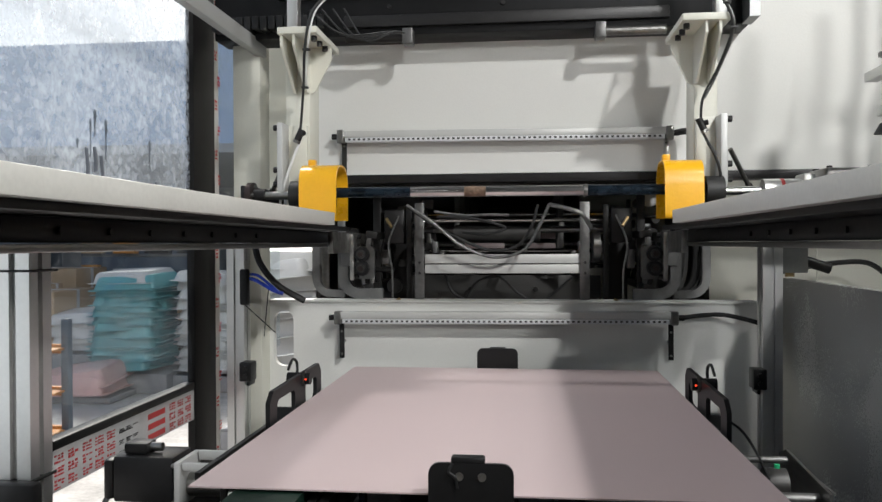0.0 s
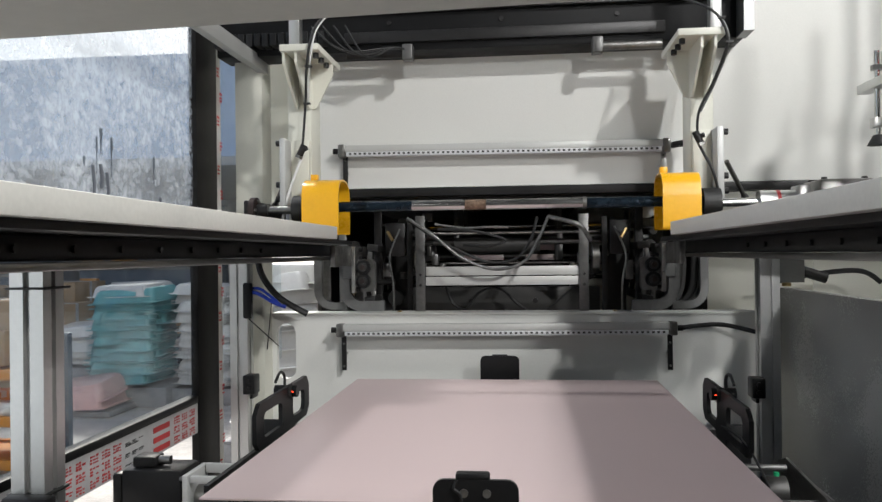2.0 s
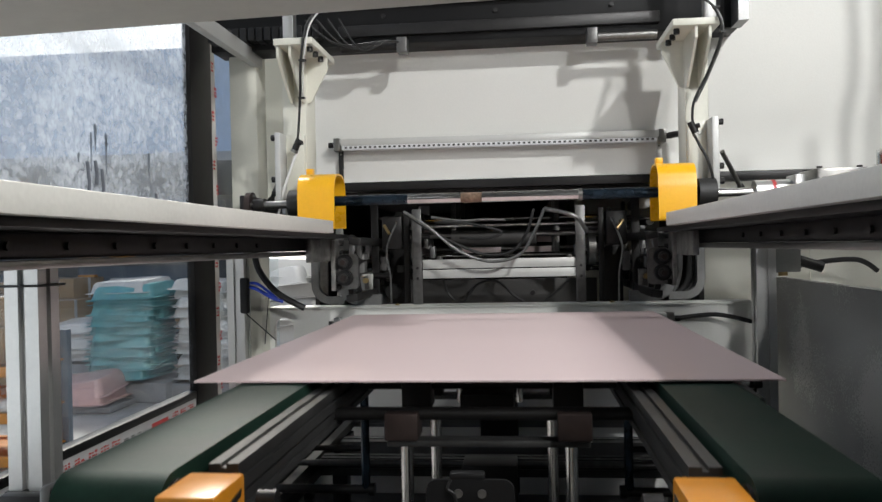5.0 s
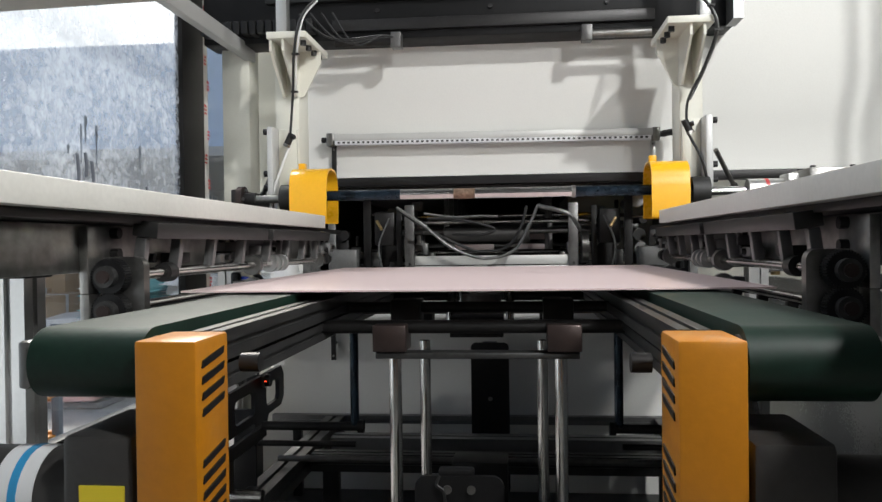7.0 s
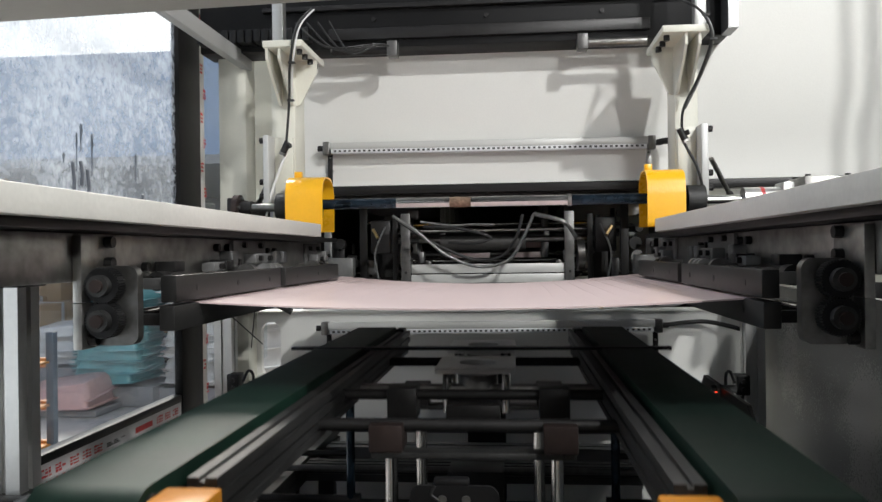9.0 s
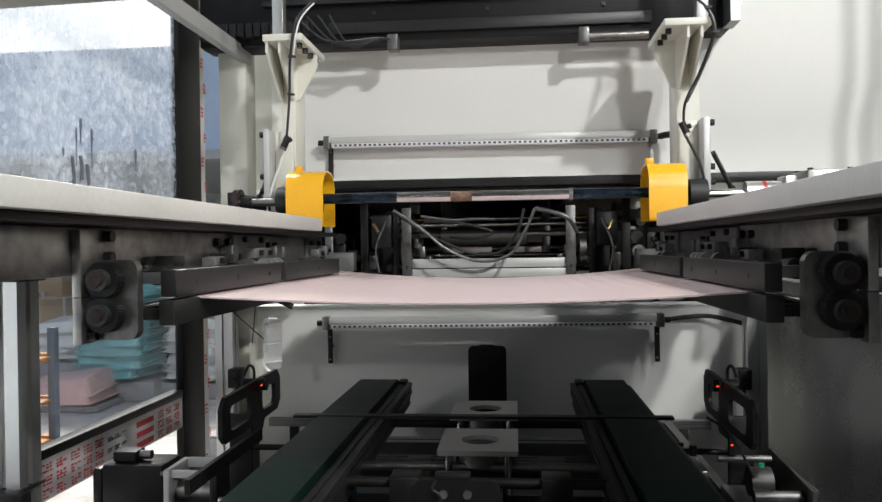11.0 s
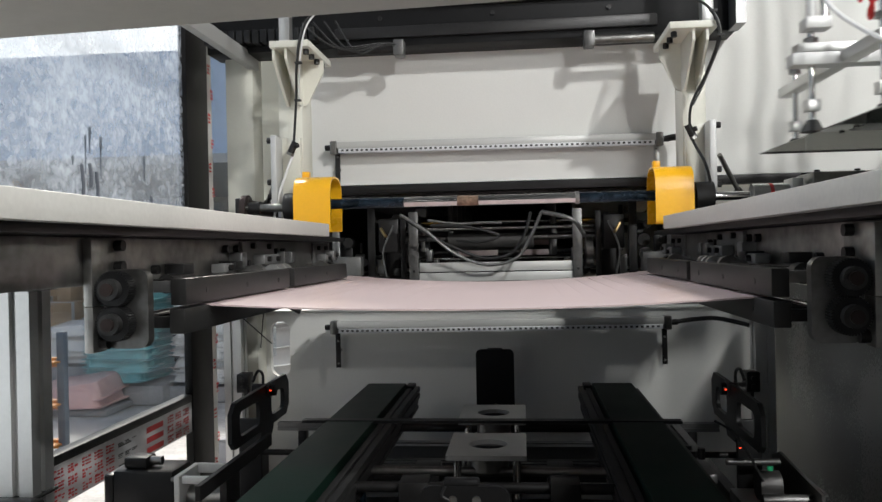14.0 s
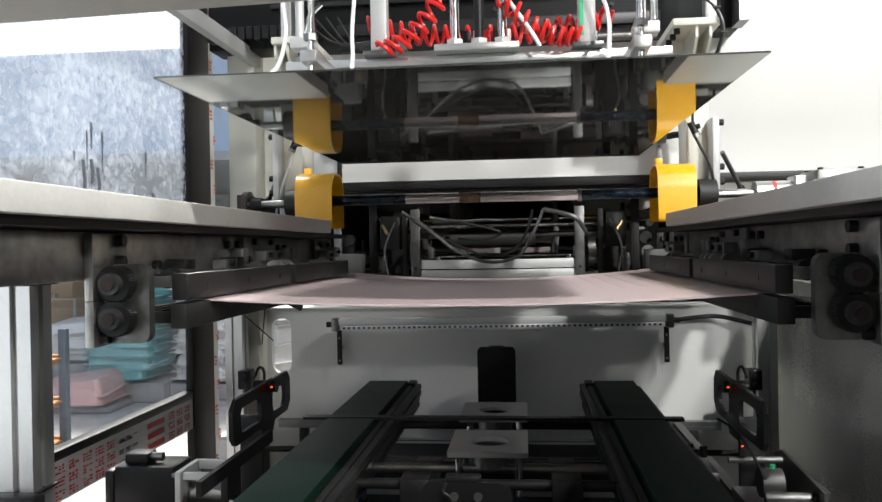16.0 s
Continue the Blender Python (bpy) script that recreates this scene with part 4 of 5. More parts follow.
for x in (-0.75, 0.12):
    for y in (-0.25, 0.25):
        part("upright", B(x - 0.025, x + 0.025, y - 0.025, y + 0.025, 0, 0.86), RACKB, rk)
for z in (0.12, 0.38, 0.66):
    part("beam", B(-0.75, 0.12, -0.28, -0.24, z - 0.03, z + 0.03), RACKO, rk)
    part("beam", B(-0.75, 0.12, 0.24, 0.28, z - 0.03, z + 0.03), RACKO, rk)
    part("shelf", B(-0.75, 0.12, -0.24, 0.24, z, z + 0.012), RACKO, rk)
for x, y, z, a, b, c, m in ((-3.35, 4.65, 0.693, 0.32, 0.3, 0.22, CARD), (-3.62, 4.6, 0.693, 0.2, 0.3, 0.3, CARD), (-3.3, 4.7, 0.914, 0.26, 0.26, 0.18, CARD), (-3.5, 4.65, 0.393, 0.4, 0.3, 0.12, RACKO),
                            (-5.2, 7.6, 0.0, 0.8, 0.6, 0.95, CARD), (-5.0, 8.0, 0.0, 0.7, 0.6, 1.1, CARD), (-4.9, 7.4, 0.0, 0.9, 0.8, 0.9, CARD)):
    cb = thing("cardboard_box", "brown cardboard carton, taped shut", "box", "cartons", x, y, z)
    part("carton", B(-a / 2, a / 2, -b / 2, b / 2, 0, c, bevel=0.006), m, cb)
    part("packing_tape", B(-a / 2 - 0.001, a / 2 + 0.001, -0.025, 0.025, c * 0.7, c + 0.002, bevel=0), TAPE, cb)
for x, y, z, r in ((-3.15, 4.5, 0.43, 0.09), (-3.0, 4.5, 0.43, 0.07), (-3.3, 4.55, 0.43, 0.08)):
    bm = bmesh.new()
    bmesh.ops.create_icosphere(bm, subdivisions=3, radius=r)
    for v in bm.verts:
        v.co *= 1 + 0.25 * noise.noise(v.co * 14 + Vector((x * 9, 0, 0)))
        v.co.z = max(v.co.z * 0.7, -0.4 * r)
    ob = solid("plastic_bag", bm, SHELLW if r != 0.07 else BLACK, "crumpled plastic bag on the rack shelf", "bag", "bags")
    ob.location = (x, y, z)
# dark machines and shelving far back in the store
for x, y, a, b, c, m in ((-4.6, 9.4, 1.6, 0.7, 2.0, RACKB), (-2.6, 9.8, 1.6, 0.8, 2.2, HALL), (-6.8, 9.0, 1.8, 0.9, 1.9, RACKB), (-0.6, 9.6, 1.4, 0.8, 2.1, RACKB), (-5.6, 7.0, 0.7, 0.5, 1.4, ALU_D)):
    cb = thing("store_cabinet", "dark steel shelving cabinet at the back of the store", "cabinet", "store cabinets", x, y, 0)
    part("carcass", extrude([(-a / 2, 0), (a / 2, 0), (a / 2, c), (-a / 2, c)], "y", -b / 2, b / 2), m, cb)
    for k in range(1, 5):
        part("shelf", B(-a / 2 + 0.03, a / 2 - 0.03, -b / 2 - 0.012, -b / 2 - 0.001, k * c / 5, k * c / 5 + 0.03), ALU_D, cb)
    for k in range(4):
        for j in range(4):
            u = -a / 2 + 0.06 + j * a / 4
            part("bin", B(u, u + a / 4 * rnd.uniform(0.4, 0.8), -b / 2 - 0.10, -b / 2 - 0.013, k * c / 5 + 0.04, k * c / 5 + 0.04 + c / 5 * rnd.uniform(0.3, 0.7)), (CARD, BLACK, SHELLW, RACKO, ALU_D)[rnd.randrange(5)], cb)
ws = thing("white_shed", "long white corrugated shed in the yard", "shed", "", -11.5, 18.0, 0)
part("wall", B(-3.2, 4.0, 0, 0.5, 0, 3.2, bevel=0), SHELLW, ws)
for k in range(48):
    part("corrugation", B(-3.2 + k * 0.15, -3.12 + k * 0.15, -0.04, 0.0, 0.2, 3.2, bevel=0), SHELLW, ws)
part("roof", extrude([(-0.2, 3.2), (0.8, 3.2), (0.8, 3.5), (-0.2, 3.3)], "x", -3.3, 4.1), ROOF, ws)
yl = thing("yard_lamp", "small white lamp post in the yard", "lamp post", "", -7.15, 12.2, 0)
part("pole", R((0, 0, 0), (0, 0, 2.86), 0.03, 10), SHELLW, yl)
part("head", B(-0.14, 0.14, -0.05, 0.05, 2.86, 2.92), SHELLW, yl)

# ---------------------------------------------------------------- fixed parts of the sheet table
for x, y0, y1, z, a in ((-0.50, 0.7, 2.1, 0.86, 0.05), (0.38, 0.7, 2.1, 0.86, 0.05)):
    t = thing("base_profile", "aluminium base profile of the sheet table", "profile", "base profiles", x, 1.4, z)
    part("profile", profile(bmesh.new(), 0, 0, y0 - 1.4, y1 - 1.4, a, "y"), RAIL, t)
    for yy in (0.75, 2.05):
        part("foot", B(-0.02, 0.02, yy - 1.42, yy - 1.38, 0.66 - z, -a / 2), IRON, t)
wr = thing("base_profile", "long aluminium profile along the low panel", "profile", "base profiles", CX, 2.12, 0.8745)
part("profile", profile(bmesh.new(), 0, 0, -0.62, 0.57, 0.022, "x"), ALU_D, wr)
for x in (-0.55, 0.5):
    part("foot", B(x - 0.012, x + 0.012, -0.011, 0.011, 0.66 - 0.8745, -0.0115), IRON, wr)
for y, z, a in ((1.75, 0.86, 0.04), (1.95, 0.84, 0.06), (1.15, 0.84, 0.03)):
    t = thing("base_profile", "aluminium cross profile of the sheet table", "profile", "base profiles", CX, y, z)
    part("profile", profile(bmesh.new(), 0, 0, -0.41, 0.41, a, "x"), ALU_D if a > 0.05 else RAIL, t)
for y, z, r, m in ((1.30, 0.905, 0.008, UPR), (1.22, 0.875, 0.009, IRON), (1.62, 0.90, 0.007, UPR)):
    t = thing("guide_rod", "round steel guide rod across the table base", "rod", "guide rods", CX, y, z)
    part("rod", R((-0.45, 0, 0), (0.40, 0, 0), r, 14), m, t)
# lifting column
lc = thing("lift_column", "black lifting column under the sheet table", "column", "", CX - 0.01, 1.5, 0.66)
part("column", B(-0.055, 0.05, -0.04, 0.04, 0, 0.28, bevel=0.003), BLACK, lc)
part("plate", B(-0.075, 0.07, -0.05, -0.041, 0.0, 0.20, bevel=0.003), BLACK, lc)
for s in (-1, 1):
    part("bearing_block", B(s * 0.10 - 0.02, s * 0.10 + 0.02, -0.06, 0.05, 0.0, 0.18, bevel=0.003), IRON, lc)

# servo drives at the paddle carriages
sv = thing("servo_motor", "black servo motor with a steel gear bracket", "motor", "", -0.61, 1.26, 0.965)
part("motor_body", B(-0.07, 0.035, -0.035, 0.04, -0.04, 0.037, bevel=0.006), BLACK, sv)
part("flange", B(0.038, 0.048, -0.04, 0.045, -0.045, 0.03, bevel=0.002), PALE, sv)
part("end_cap", B(-0.088, -0.0705, -0.032, 0.037, -0.037, 0.030, bevel=0.006), IRON, sv)
part("connector", B(-0.055, -0.015, -0.025, 0.012, 0.0375, 0.056, bevel=0.004), BLACK, sv, "black plug housing on the motor")
part("connector_nut", R((-0.015, -0.006, 0.047), (0.004, -0.006, 0.047), 0.0075, 12), STEEL, sv)
bolts(sv, [(0.038, y, z) for y in (-0.033, 0.038) for z in (-0.038, 0.023)], 0.004, 0.006, (-1, 0, 0), STEEL)
part("bracket", B(0.05, 0.117, -0.035, -0.027, 0.016, 0.028), PALE, sv)
part("bracket", B(0.05, 0.117, 0.03, 0.038, 0.016, 0.032), PALE, sv)
part("bracket", extrude([(-0.14, 0.022), (0.20, 0.022), (0.20, 0.045), (-0.14, 0.045)], "x", 0.118, 0.126), IRON, sv)
part("mount", B(0.112, 0.124, -0.03, 0.03, -0.05, 0.02), IRON, sv)
part("coupling", R((0.05, 0.0, -0.015), (0.11, 0.0, -0.015), 0.02, 18), STEEL, sv)
part("roller", R((0.126, -0.02, -0.025), (0.19, -0.02, -0.025), 0.012, 16), CHROME, sv)
part("cable", cable([(-0.07, -0.01, -0.02), (-0.085, -0.03, -0.04), (-0.07, -0.05, -0.06), (-0.04, -0.05, -0.1)], 0.005), RUBBER, sv)
part("stand", B(-0.02, 0.02, -0.02, 0.02, -0.305, -0.04), IRON, sv)
s2 = thing("gear_drive", "small gear drive with steel rollers and a green lamp", "gear drive", "", 0.40, 1.32, 0.955)
part("base", B(-0.04, 0.05, -0.08, 0.10, -0.05, -0.03), ALU_D, s2)
part("side_plate", extrude([(-0.1, -0.03), (0.12, -0.03), (0.14, 0.02), (0.10, 0.035), (-0.10, 0.02)], "x", 0.045, 0.050), STEEL, s2)
part("wheel", R((-0.015, 0.02, 0.0), (0.02, 0.02, 0.0), 0.024, 24), MOTOR, s2)
part("roller", R((-0.05, 0.08, 0.022), (0.04, 0.08, 0.022), 0.006, 14), UPR, s2)
part("roller", R((-0.03, -0.06, 0.0), (0.044, -0.06, 0.0), 0.009, 14), UPR, s2)
part("roller", R((-0.07, -0.07, -0.02), (0.045, -0.07, -0.02), 0.012, 14), UPR, s2)
part("cable", cable([(-0.02, -0.03, 0.02), (-0.035, 0.0, 0.06), (-0.05, 0.03, 0.085), (-0.075, 0.05, 0.10)], 0.0022, 6), RUBBER, s2)
part("edge_strip", B(0.0505, 0.054, -0.10, 0.14, 0.018, 0.022, bevel=0), ALU_D, s2)
part("lamp", R((0.0, 0.0, 0.03), (0.0, 0.0, 0.036), 0.0045, 12), GREEN_LED, s2, "small green status lamp")
part("stand", B(-0.02, 0.02, -0.02, 0.02, -0.295, -0.05), IRON, s2)
bolts(s2, [(-0.09, 0.16, 0.0), (-0.07, 0.18, 0.0), (-0.09, 0.2, 0.0)], 0.007, 0.02, (0, 0, 1))
part("linkage", B(-0.11, -0.085, 0.10, 0.30, -0.03, -0.01, bevel=0.003), ALU_D, s2)
part("linkage", B(-0.075, -0.055, 0.12, 0.28, -0.03, -0.012, bevel=0.003), ALU_D, s2)

# ---------------------------------------------------------------- moving things
# pink sheet in narrow strips, so that it can sag
N = 24
SHX0, SHX1, SHY0, SHY1, SHZ = -0.437, 0.315, 0.975, 1.965, 1.036
sheet = thing("plastic_sheet", "pale pink glossy plastic sheet, sagging once it is clamped", "sheet", "", CX, 1.47, SHZ)
W = (SHX1 - SHX0) / N
me = mesh_of("strip", B(-W / 2, W / 2, SHY0 - 1.47, SHY1 - 1.47, -0.0011, 0.0011, bevel=0), PINK)
STRIPS = []
for k in range(N):
    ob = new("strip", me)
    ob.parent = sheet
    ob.location.x = -0.376 + W * (k + 0.5)
    STRIPS.append(ob)

# lift with two belt conveyors; z of its belts is 1.0335 when low
lift = thing("lift_conveyor", "twin green belt conveyor on a lifting frame with orange motor covers", "conveyor", "", CX, 1.2, 1.03)


def L(x, y, z):
    return (x - CX, y - 1.2, z - 1.03)


def LB(x0, x1, y0, y1, z0, z1, bevel=0.001):
    return B(x0 - CX, x1 - CX, y0 - 1.2, y1 - 1.2, z0 - 1.03, z1 - 1.03, bevel=bevel)


for side in (-1, 1):
    x0, x1 = flip(side, -0.377, -0.286)
    out = []
    for k in range(13):
        a = math.pi / 2 + math.pi * k / 12
        out.append((0.585 - 1.2 + 0.028 * math.cos(a), -0.0265 + 0.028 * math.sin(a)))
    for k in range(13):
        a = -math.pi / 2 + math.pi * k / 12
        out.append((1.885 - 1.2 + 0.028 * math.cos(a), -0.0265 + 0.028 * math.sin(a)))
    belt = part("belt", extrude(out, "x", x0 - CX, x1 - CX), GREEN, lift, "dark green PVC conveyor belt")
    part("roller", R(L(x0 - 0.003, 0.585, 1.0035), L(x1 + 0.003, 0.585, 1.0035), 0.021, 20), IRON, lift)
    r0, r1 = flip(side, -0.280, -0.252)
    part("side_rail", profile(bmesh.new(), (r0 + r1) / 2 - CX, 1.0085 - 1.03, 0.64 - 1.2, 1.90 - 1.2, 0.027, "y"), RAIL, lift, "slotted aluminium side rail")
    r0, r1 = flip(side, -0.278, -0.258)
    part("side_rail", profile(bmesh.new(), (r0 + r1) / 2 - CX, 0.979 - 1.03, 0.64 - 1.2, 1.90 - 1.2, 0.022, "y"), RAIL, lift)
    r0, r1 = flip(side, -0.284, -0.264)
    part("end_block", LB(r0, r1, 1.87, 1.92, 0.985, 1.028, 0.003), IRON, lift)
    r0, r1 = flip(side, -0.392, -0.381)
    part("side_rail", LB(r0, r1, 0.66, 1.88, 0.985, 1.02, 0.002), RAIL, lift)
    # cover
    c0, c1 = flip(side, -0.279, -0.232)
    cov = part("motor_cover", LB(c0, c1, 0.535, 0.60, 0.80, 1.026, 0.0025), ORANGE, lift, "orange sheet-metal drive cover with vent slots")
    xs = (c1 if side < 0 else c0) - CX
    a, b = sorted((xs - (-side) * 0.001, xs + (-side) * 0.0012))
    for z in (1.010, 0.998, 0.986, 0.974, 0.936, 0.924, 0.912, 0.900, 0.888, 0.856, 0.844, 0.832):
        y0 = 0.545 - 1.2
        bm = extrude([(y0, z - 1.03 - 0.0055), (y0 + 0.042, z - 1.03 + 0.0005), (y0 + 0.044, z - 1.03 + 0.006), (y0 + 0.002, z - 1.03 + 0.0)], "x", a, b)
        part("vent_slot", bm, BLACK, cov, "dark vent slot")
    part("cap", R(L(fx(side, -0.228), 0.62, 0.998), L(fx(side, -0.212), 0.62, 0.998), 0.008, 12), IRON, lift)
    # gear motor below the belt
    g0, g1 = flip(side, -0.34, -0.283)
    mo = part("gearbox", LB(g0, g1, 0.54, 0.64, 0.86, 0.955, 0.006), MOTOR, lift, "grey cast gearbox")
    part("motor", R(L(fx(side, -0.54), 0.59, 0.897), L(fx(side, -0.34), 0.59, 0.897), 0.037, 28), MOTOR, lift, "round grey gear motor")
    for k in range(7):
        xx = fx(side, -0.53 + 0.012 * k)
        part("cooling_fin", R(L(xx - 0.002, 0.59, 0.897), L(xx + 0.002, 0.59, 0.897), 0.041, 28), MOTOR, lift)
    if side < 0:
        part("name_plate", R(L(-0.405, 0.59, 0.897), L(-0.372, 0.59, 0.897), 0.0376, 28), LABEL, lift, "white label wrapped round the motor")
        part("name_plate", R(L(-0.392, 0.59, 0.897), L(-0.385, 0.59, 0.897), 0.0380, 28), LBLUE, lift, "blue label stripe")
        part("warning_label", LB(-0.325, -0.29, 0.5385, 0.5400, 0.89, 0.918, 0), LYEL, lift, "yellow warning label")
    q0, q1 = flip(side, -0.40, -0.365)
    part("bearing_end", LB(*flip(side, -0.391, -0.3805), 0.567, 0.65, 0.984, 1.022, 0.003), ALU_D, lift)
    # hanging posts
    part("drop_rod", R(L(fx(side, -0.302), 1.42, 0.760), L(fx(side, -0.302), 1.42, 0.98), 0.008, 14), BLUED, lift, "blue-black guide rod")
    part("foot_bar", R(L(fx(side, -0.478), 1.42, 0.758), L(fx(side, -0.294), 1.42, 0.758), 0.0085, 14), IRON, lift, "black crosswise foot bar")
    part("foot_clamp", R(L(fx(side, -0.296), 1.42, 0.758), L(fx(side, -0.285), 1.42, 0.758), 0.012, 14), IRON, lift)

part("cross_bar", LB(-0.425, 0.29, 1.465, 1.485, 1.028, 1.0335, 0), BLACK, lift, "thin black cross strip")
for y, z, r, m in ((1.02, 0.985, 0.009, IRON), (1.16, 1.0, 0.008, IRON), (1.30, 0.985, 0.008, STEEL), (1.62, 0.985, 0.009, IRON)):
    part("cross_shaft", R(L(-0.30, y, z), L(0.18, y, z), r, 14), m, lift)
part("frame_plate", LB(-0.185, 0.08, 1.0, 1.03, 0.945, 0.953), RAIL, lift)
part("frame_plate", LB(-0.185, 0.08, 1.32, 1.35, 0.945, 0.953), RAIL, lift)
for x in (-0.165, 0.06):
    part("bearing_block", LB(x - 0.022, x + 0.022, 0.99, 1.04, 0.955, 0.99, 0.002), HUB, lift)
    part("bearing_block", LB(x - 0.022, x + 0.022, 1.14, 1.19, 0.965, 1.012, 0.002), IRON, lift)
    part("bearing_block", LB(x - 0.022, x + 0.022, 1.30, 1.35, 0.955, 0.99, 0.002), IRON, lift)
    for dx, y in ((0.004, 1.015), (0.022, 1.2)):
        part("guide_post", R(L(x + (dx if x < 0 else -dx), y, 0.70), L(x + (dx if x < 0 else -dx), y, 0.945), 0.0085, 16), CHROME, lift, "polished steel guide post")
for x in (-0.108, -0.012):
    for y in (1.26, 1.38, 1.52, 1.63):
        part("pad_post", R(L(x, y, 0.953), L(x, y, 1.018), 0.0065, 14), CHROME, lift)
for y in (1.32, 1.575):
    part("pad_plate", extrude([(u - CX, v - 1.2) for u, v in rrect(-0.126, 0.004, y - 0.078, y + 0.078, 0.003)], "z", 1.018 - 1.03, 1.026 - 1.03,
                             holes=[circle(-0.06 - CX, y - 1.2, 0.032)]), ALU, lift, "aluminium plate with a round hole")
    part("pad_seat", R(L(-0.06, y, 0.985), L(-0.06, y, 1.008), 0.034, 20), STEEL, lift)
part("centre_plate", LB(-0.10, -0.02, 1.15, 1.21, 0.955, 0.985), IRON, lift)

# stops at the four edges
fs = thing("front_stop", "black rounded stop plate with two steel screws", "stop", "edge stops", -0.068, 0.962, 0.98)
part("plate", extrude(rrect(-0.054, 0.051, -0.315, 0.10, 0.014), "y", -0.003, 0.003), BLACK, fs)
part("sensor", B(-0.026, 0.016, -0.003, 0.012, 0.098, 0.108, bevel=0.003), BLACK, fs)
part("cable", cable([(-0.024, -0.004, 0.10), (-0.028, -0.006, 0.09), (-0.02, -0.006, 0.083), (-0.018, -0.005, 0.07)], 0.002, 6), RUBBER, fs)
bolts(fs, [(-0.0155, -0.003, 0.084), (0.0125, -0.003, 0.084)], 0.0052, 0.003, (0, -1, 0), STEEL)
rs = thing("rear_stop", "black rounded stop plate behind the sheet", "stop", "edge stops", -0.075, 1.98, 0.98)
part("plate", extrude(rrect(-0.051, 0.051, -0.30, 0.106, 0.014), "y", -0.003, 0.003), BLACK, rs)
part("sensor", B(-0.02, 0.02, 0.003, 0.014, 0.096, 0.108, bevel=0.002), BLACK, rs)
part("screw", R((0.0, -0.003, -0.045), (0.0, -0.006, -0.045), 0.006, 12), STEEL, rs)


def paddle(side):
    t = thing("side_stop", "black slotted paddle stop with a red sensor lamp", "stop", "edge stops", fx(side, -0.4435), 1.49, 1.035)
    s = side
    outer = [(-0.17, -0.012), (-0.155, -0.026), (-0.02, -0.026), (-0.005, -0.045), (0.05, -0.045), (0.065, -0.026), (0.15, -0.024), (0.17, -0.006), (0.17, 0.042), (0.152, 0.06), (-0.15, 0.056), (-0.17, 0.038)]
    hole = rrect(-0.13, -0.02, -0.010, 0.036, 0.014)
    hole2 = rrect(0.05, 0.135, -0.008, 0.036, 0.014)
    a, b = sorted((0.0, s * 0.008))
    part("loop", extrude(outer, "x", a, b, holes=[hole, hole2]), BLACK, t)
    part("sensor", R((-s * 0.016, 0.03, 0.048), (s * 0.03, 0.03, 0.048), 0.012, 16), BLACK, t)
    part("sensor_lamp", B(*sorted((-s * 0.011, -s * 0.0075)), 0.0165, 0.0175, 0.0475, 0.0495, bevel=0), RED_LED, t, "glowing red sensor lamp")
    part("sensor_lamp", B(*sorted((s * 0.004, s * 0.007)), -0.0205, -0.0195, -0.053, -0.051, bevel=0), RED_LED, t)
    part("nut", R((-s * 0.006, 0.03, 0.048), (-s * 0.001, 0.03, 0.048), 0.0155, 6), STEEL, t)
    a, b = sorted((-s * 0.0, s * 0.045))
    part("arm", B(a, b, -0.019, -0.009, -0.22, 0.0, bevel=0.003), BLACK, t, "black upright arm")
    a, b = sorted((s * 0.008, -s * 0.20))
    part("cable", cable([(s * 0.02, 0.0, 0.07), (s * 0.02, 0.03, 0.085), (s * 0.02, 0.06, 0.07), (s * 0.02, 0.05, 0.02)], 0.003, 6), RUBBER, t)
    part("foot_rod", R((s * 0.03, 0.02, -0.075), (-s * 0.19, 0.02, -0.075), 0.006, 12), IRON, t)
    part("shoe", B(*sorted((s * 0.05, -s * 0.02)), -0.05, 0.04, -0.25, -0.215, bevel=0.003), IRON, t)
    return t


PADDLES = [paddle(-1), paddle(1)]


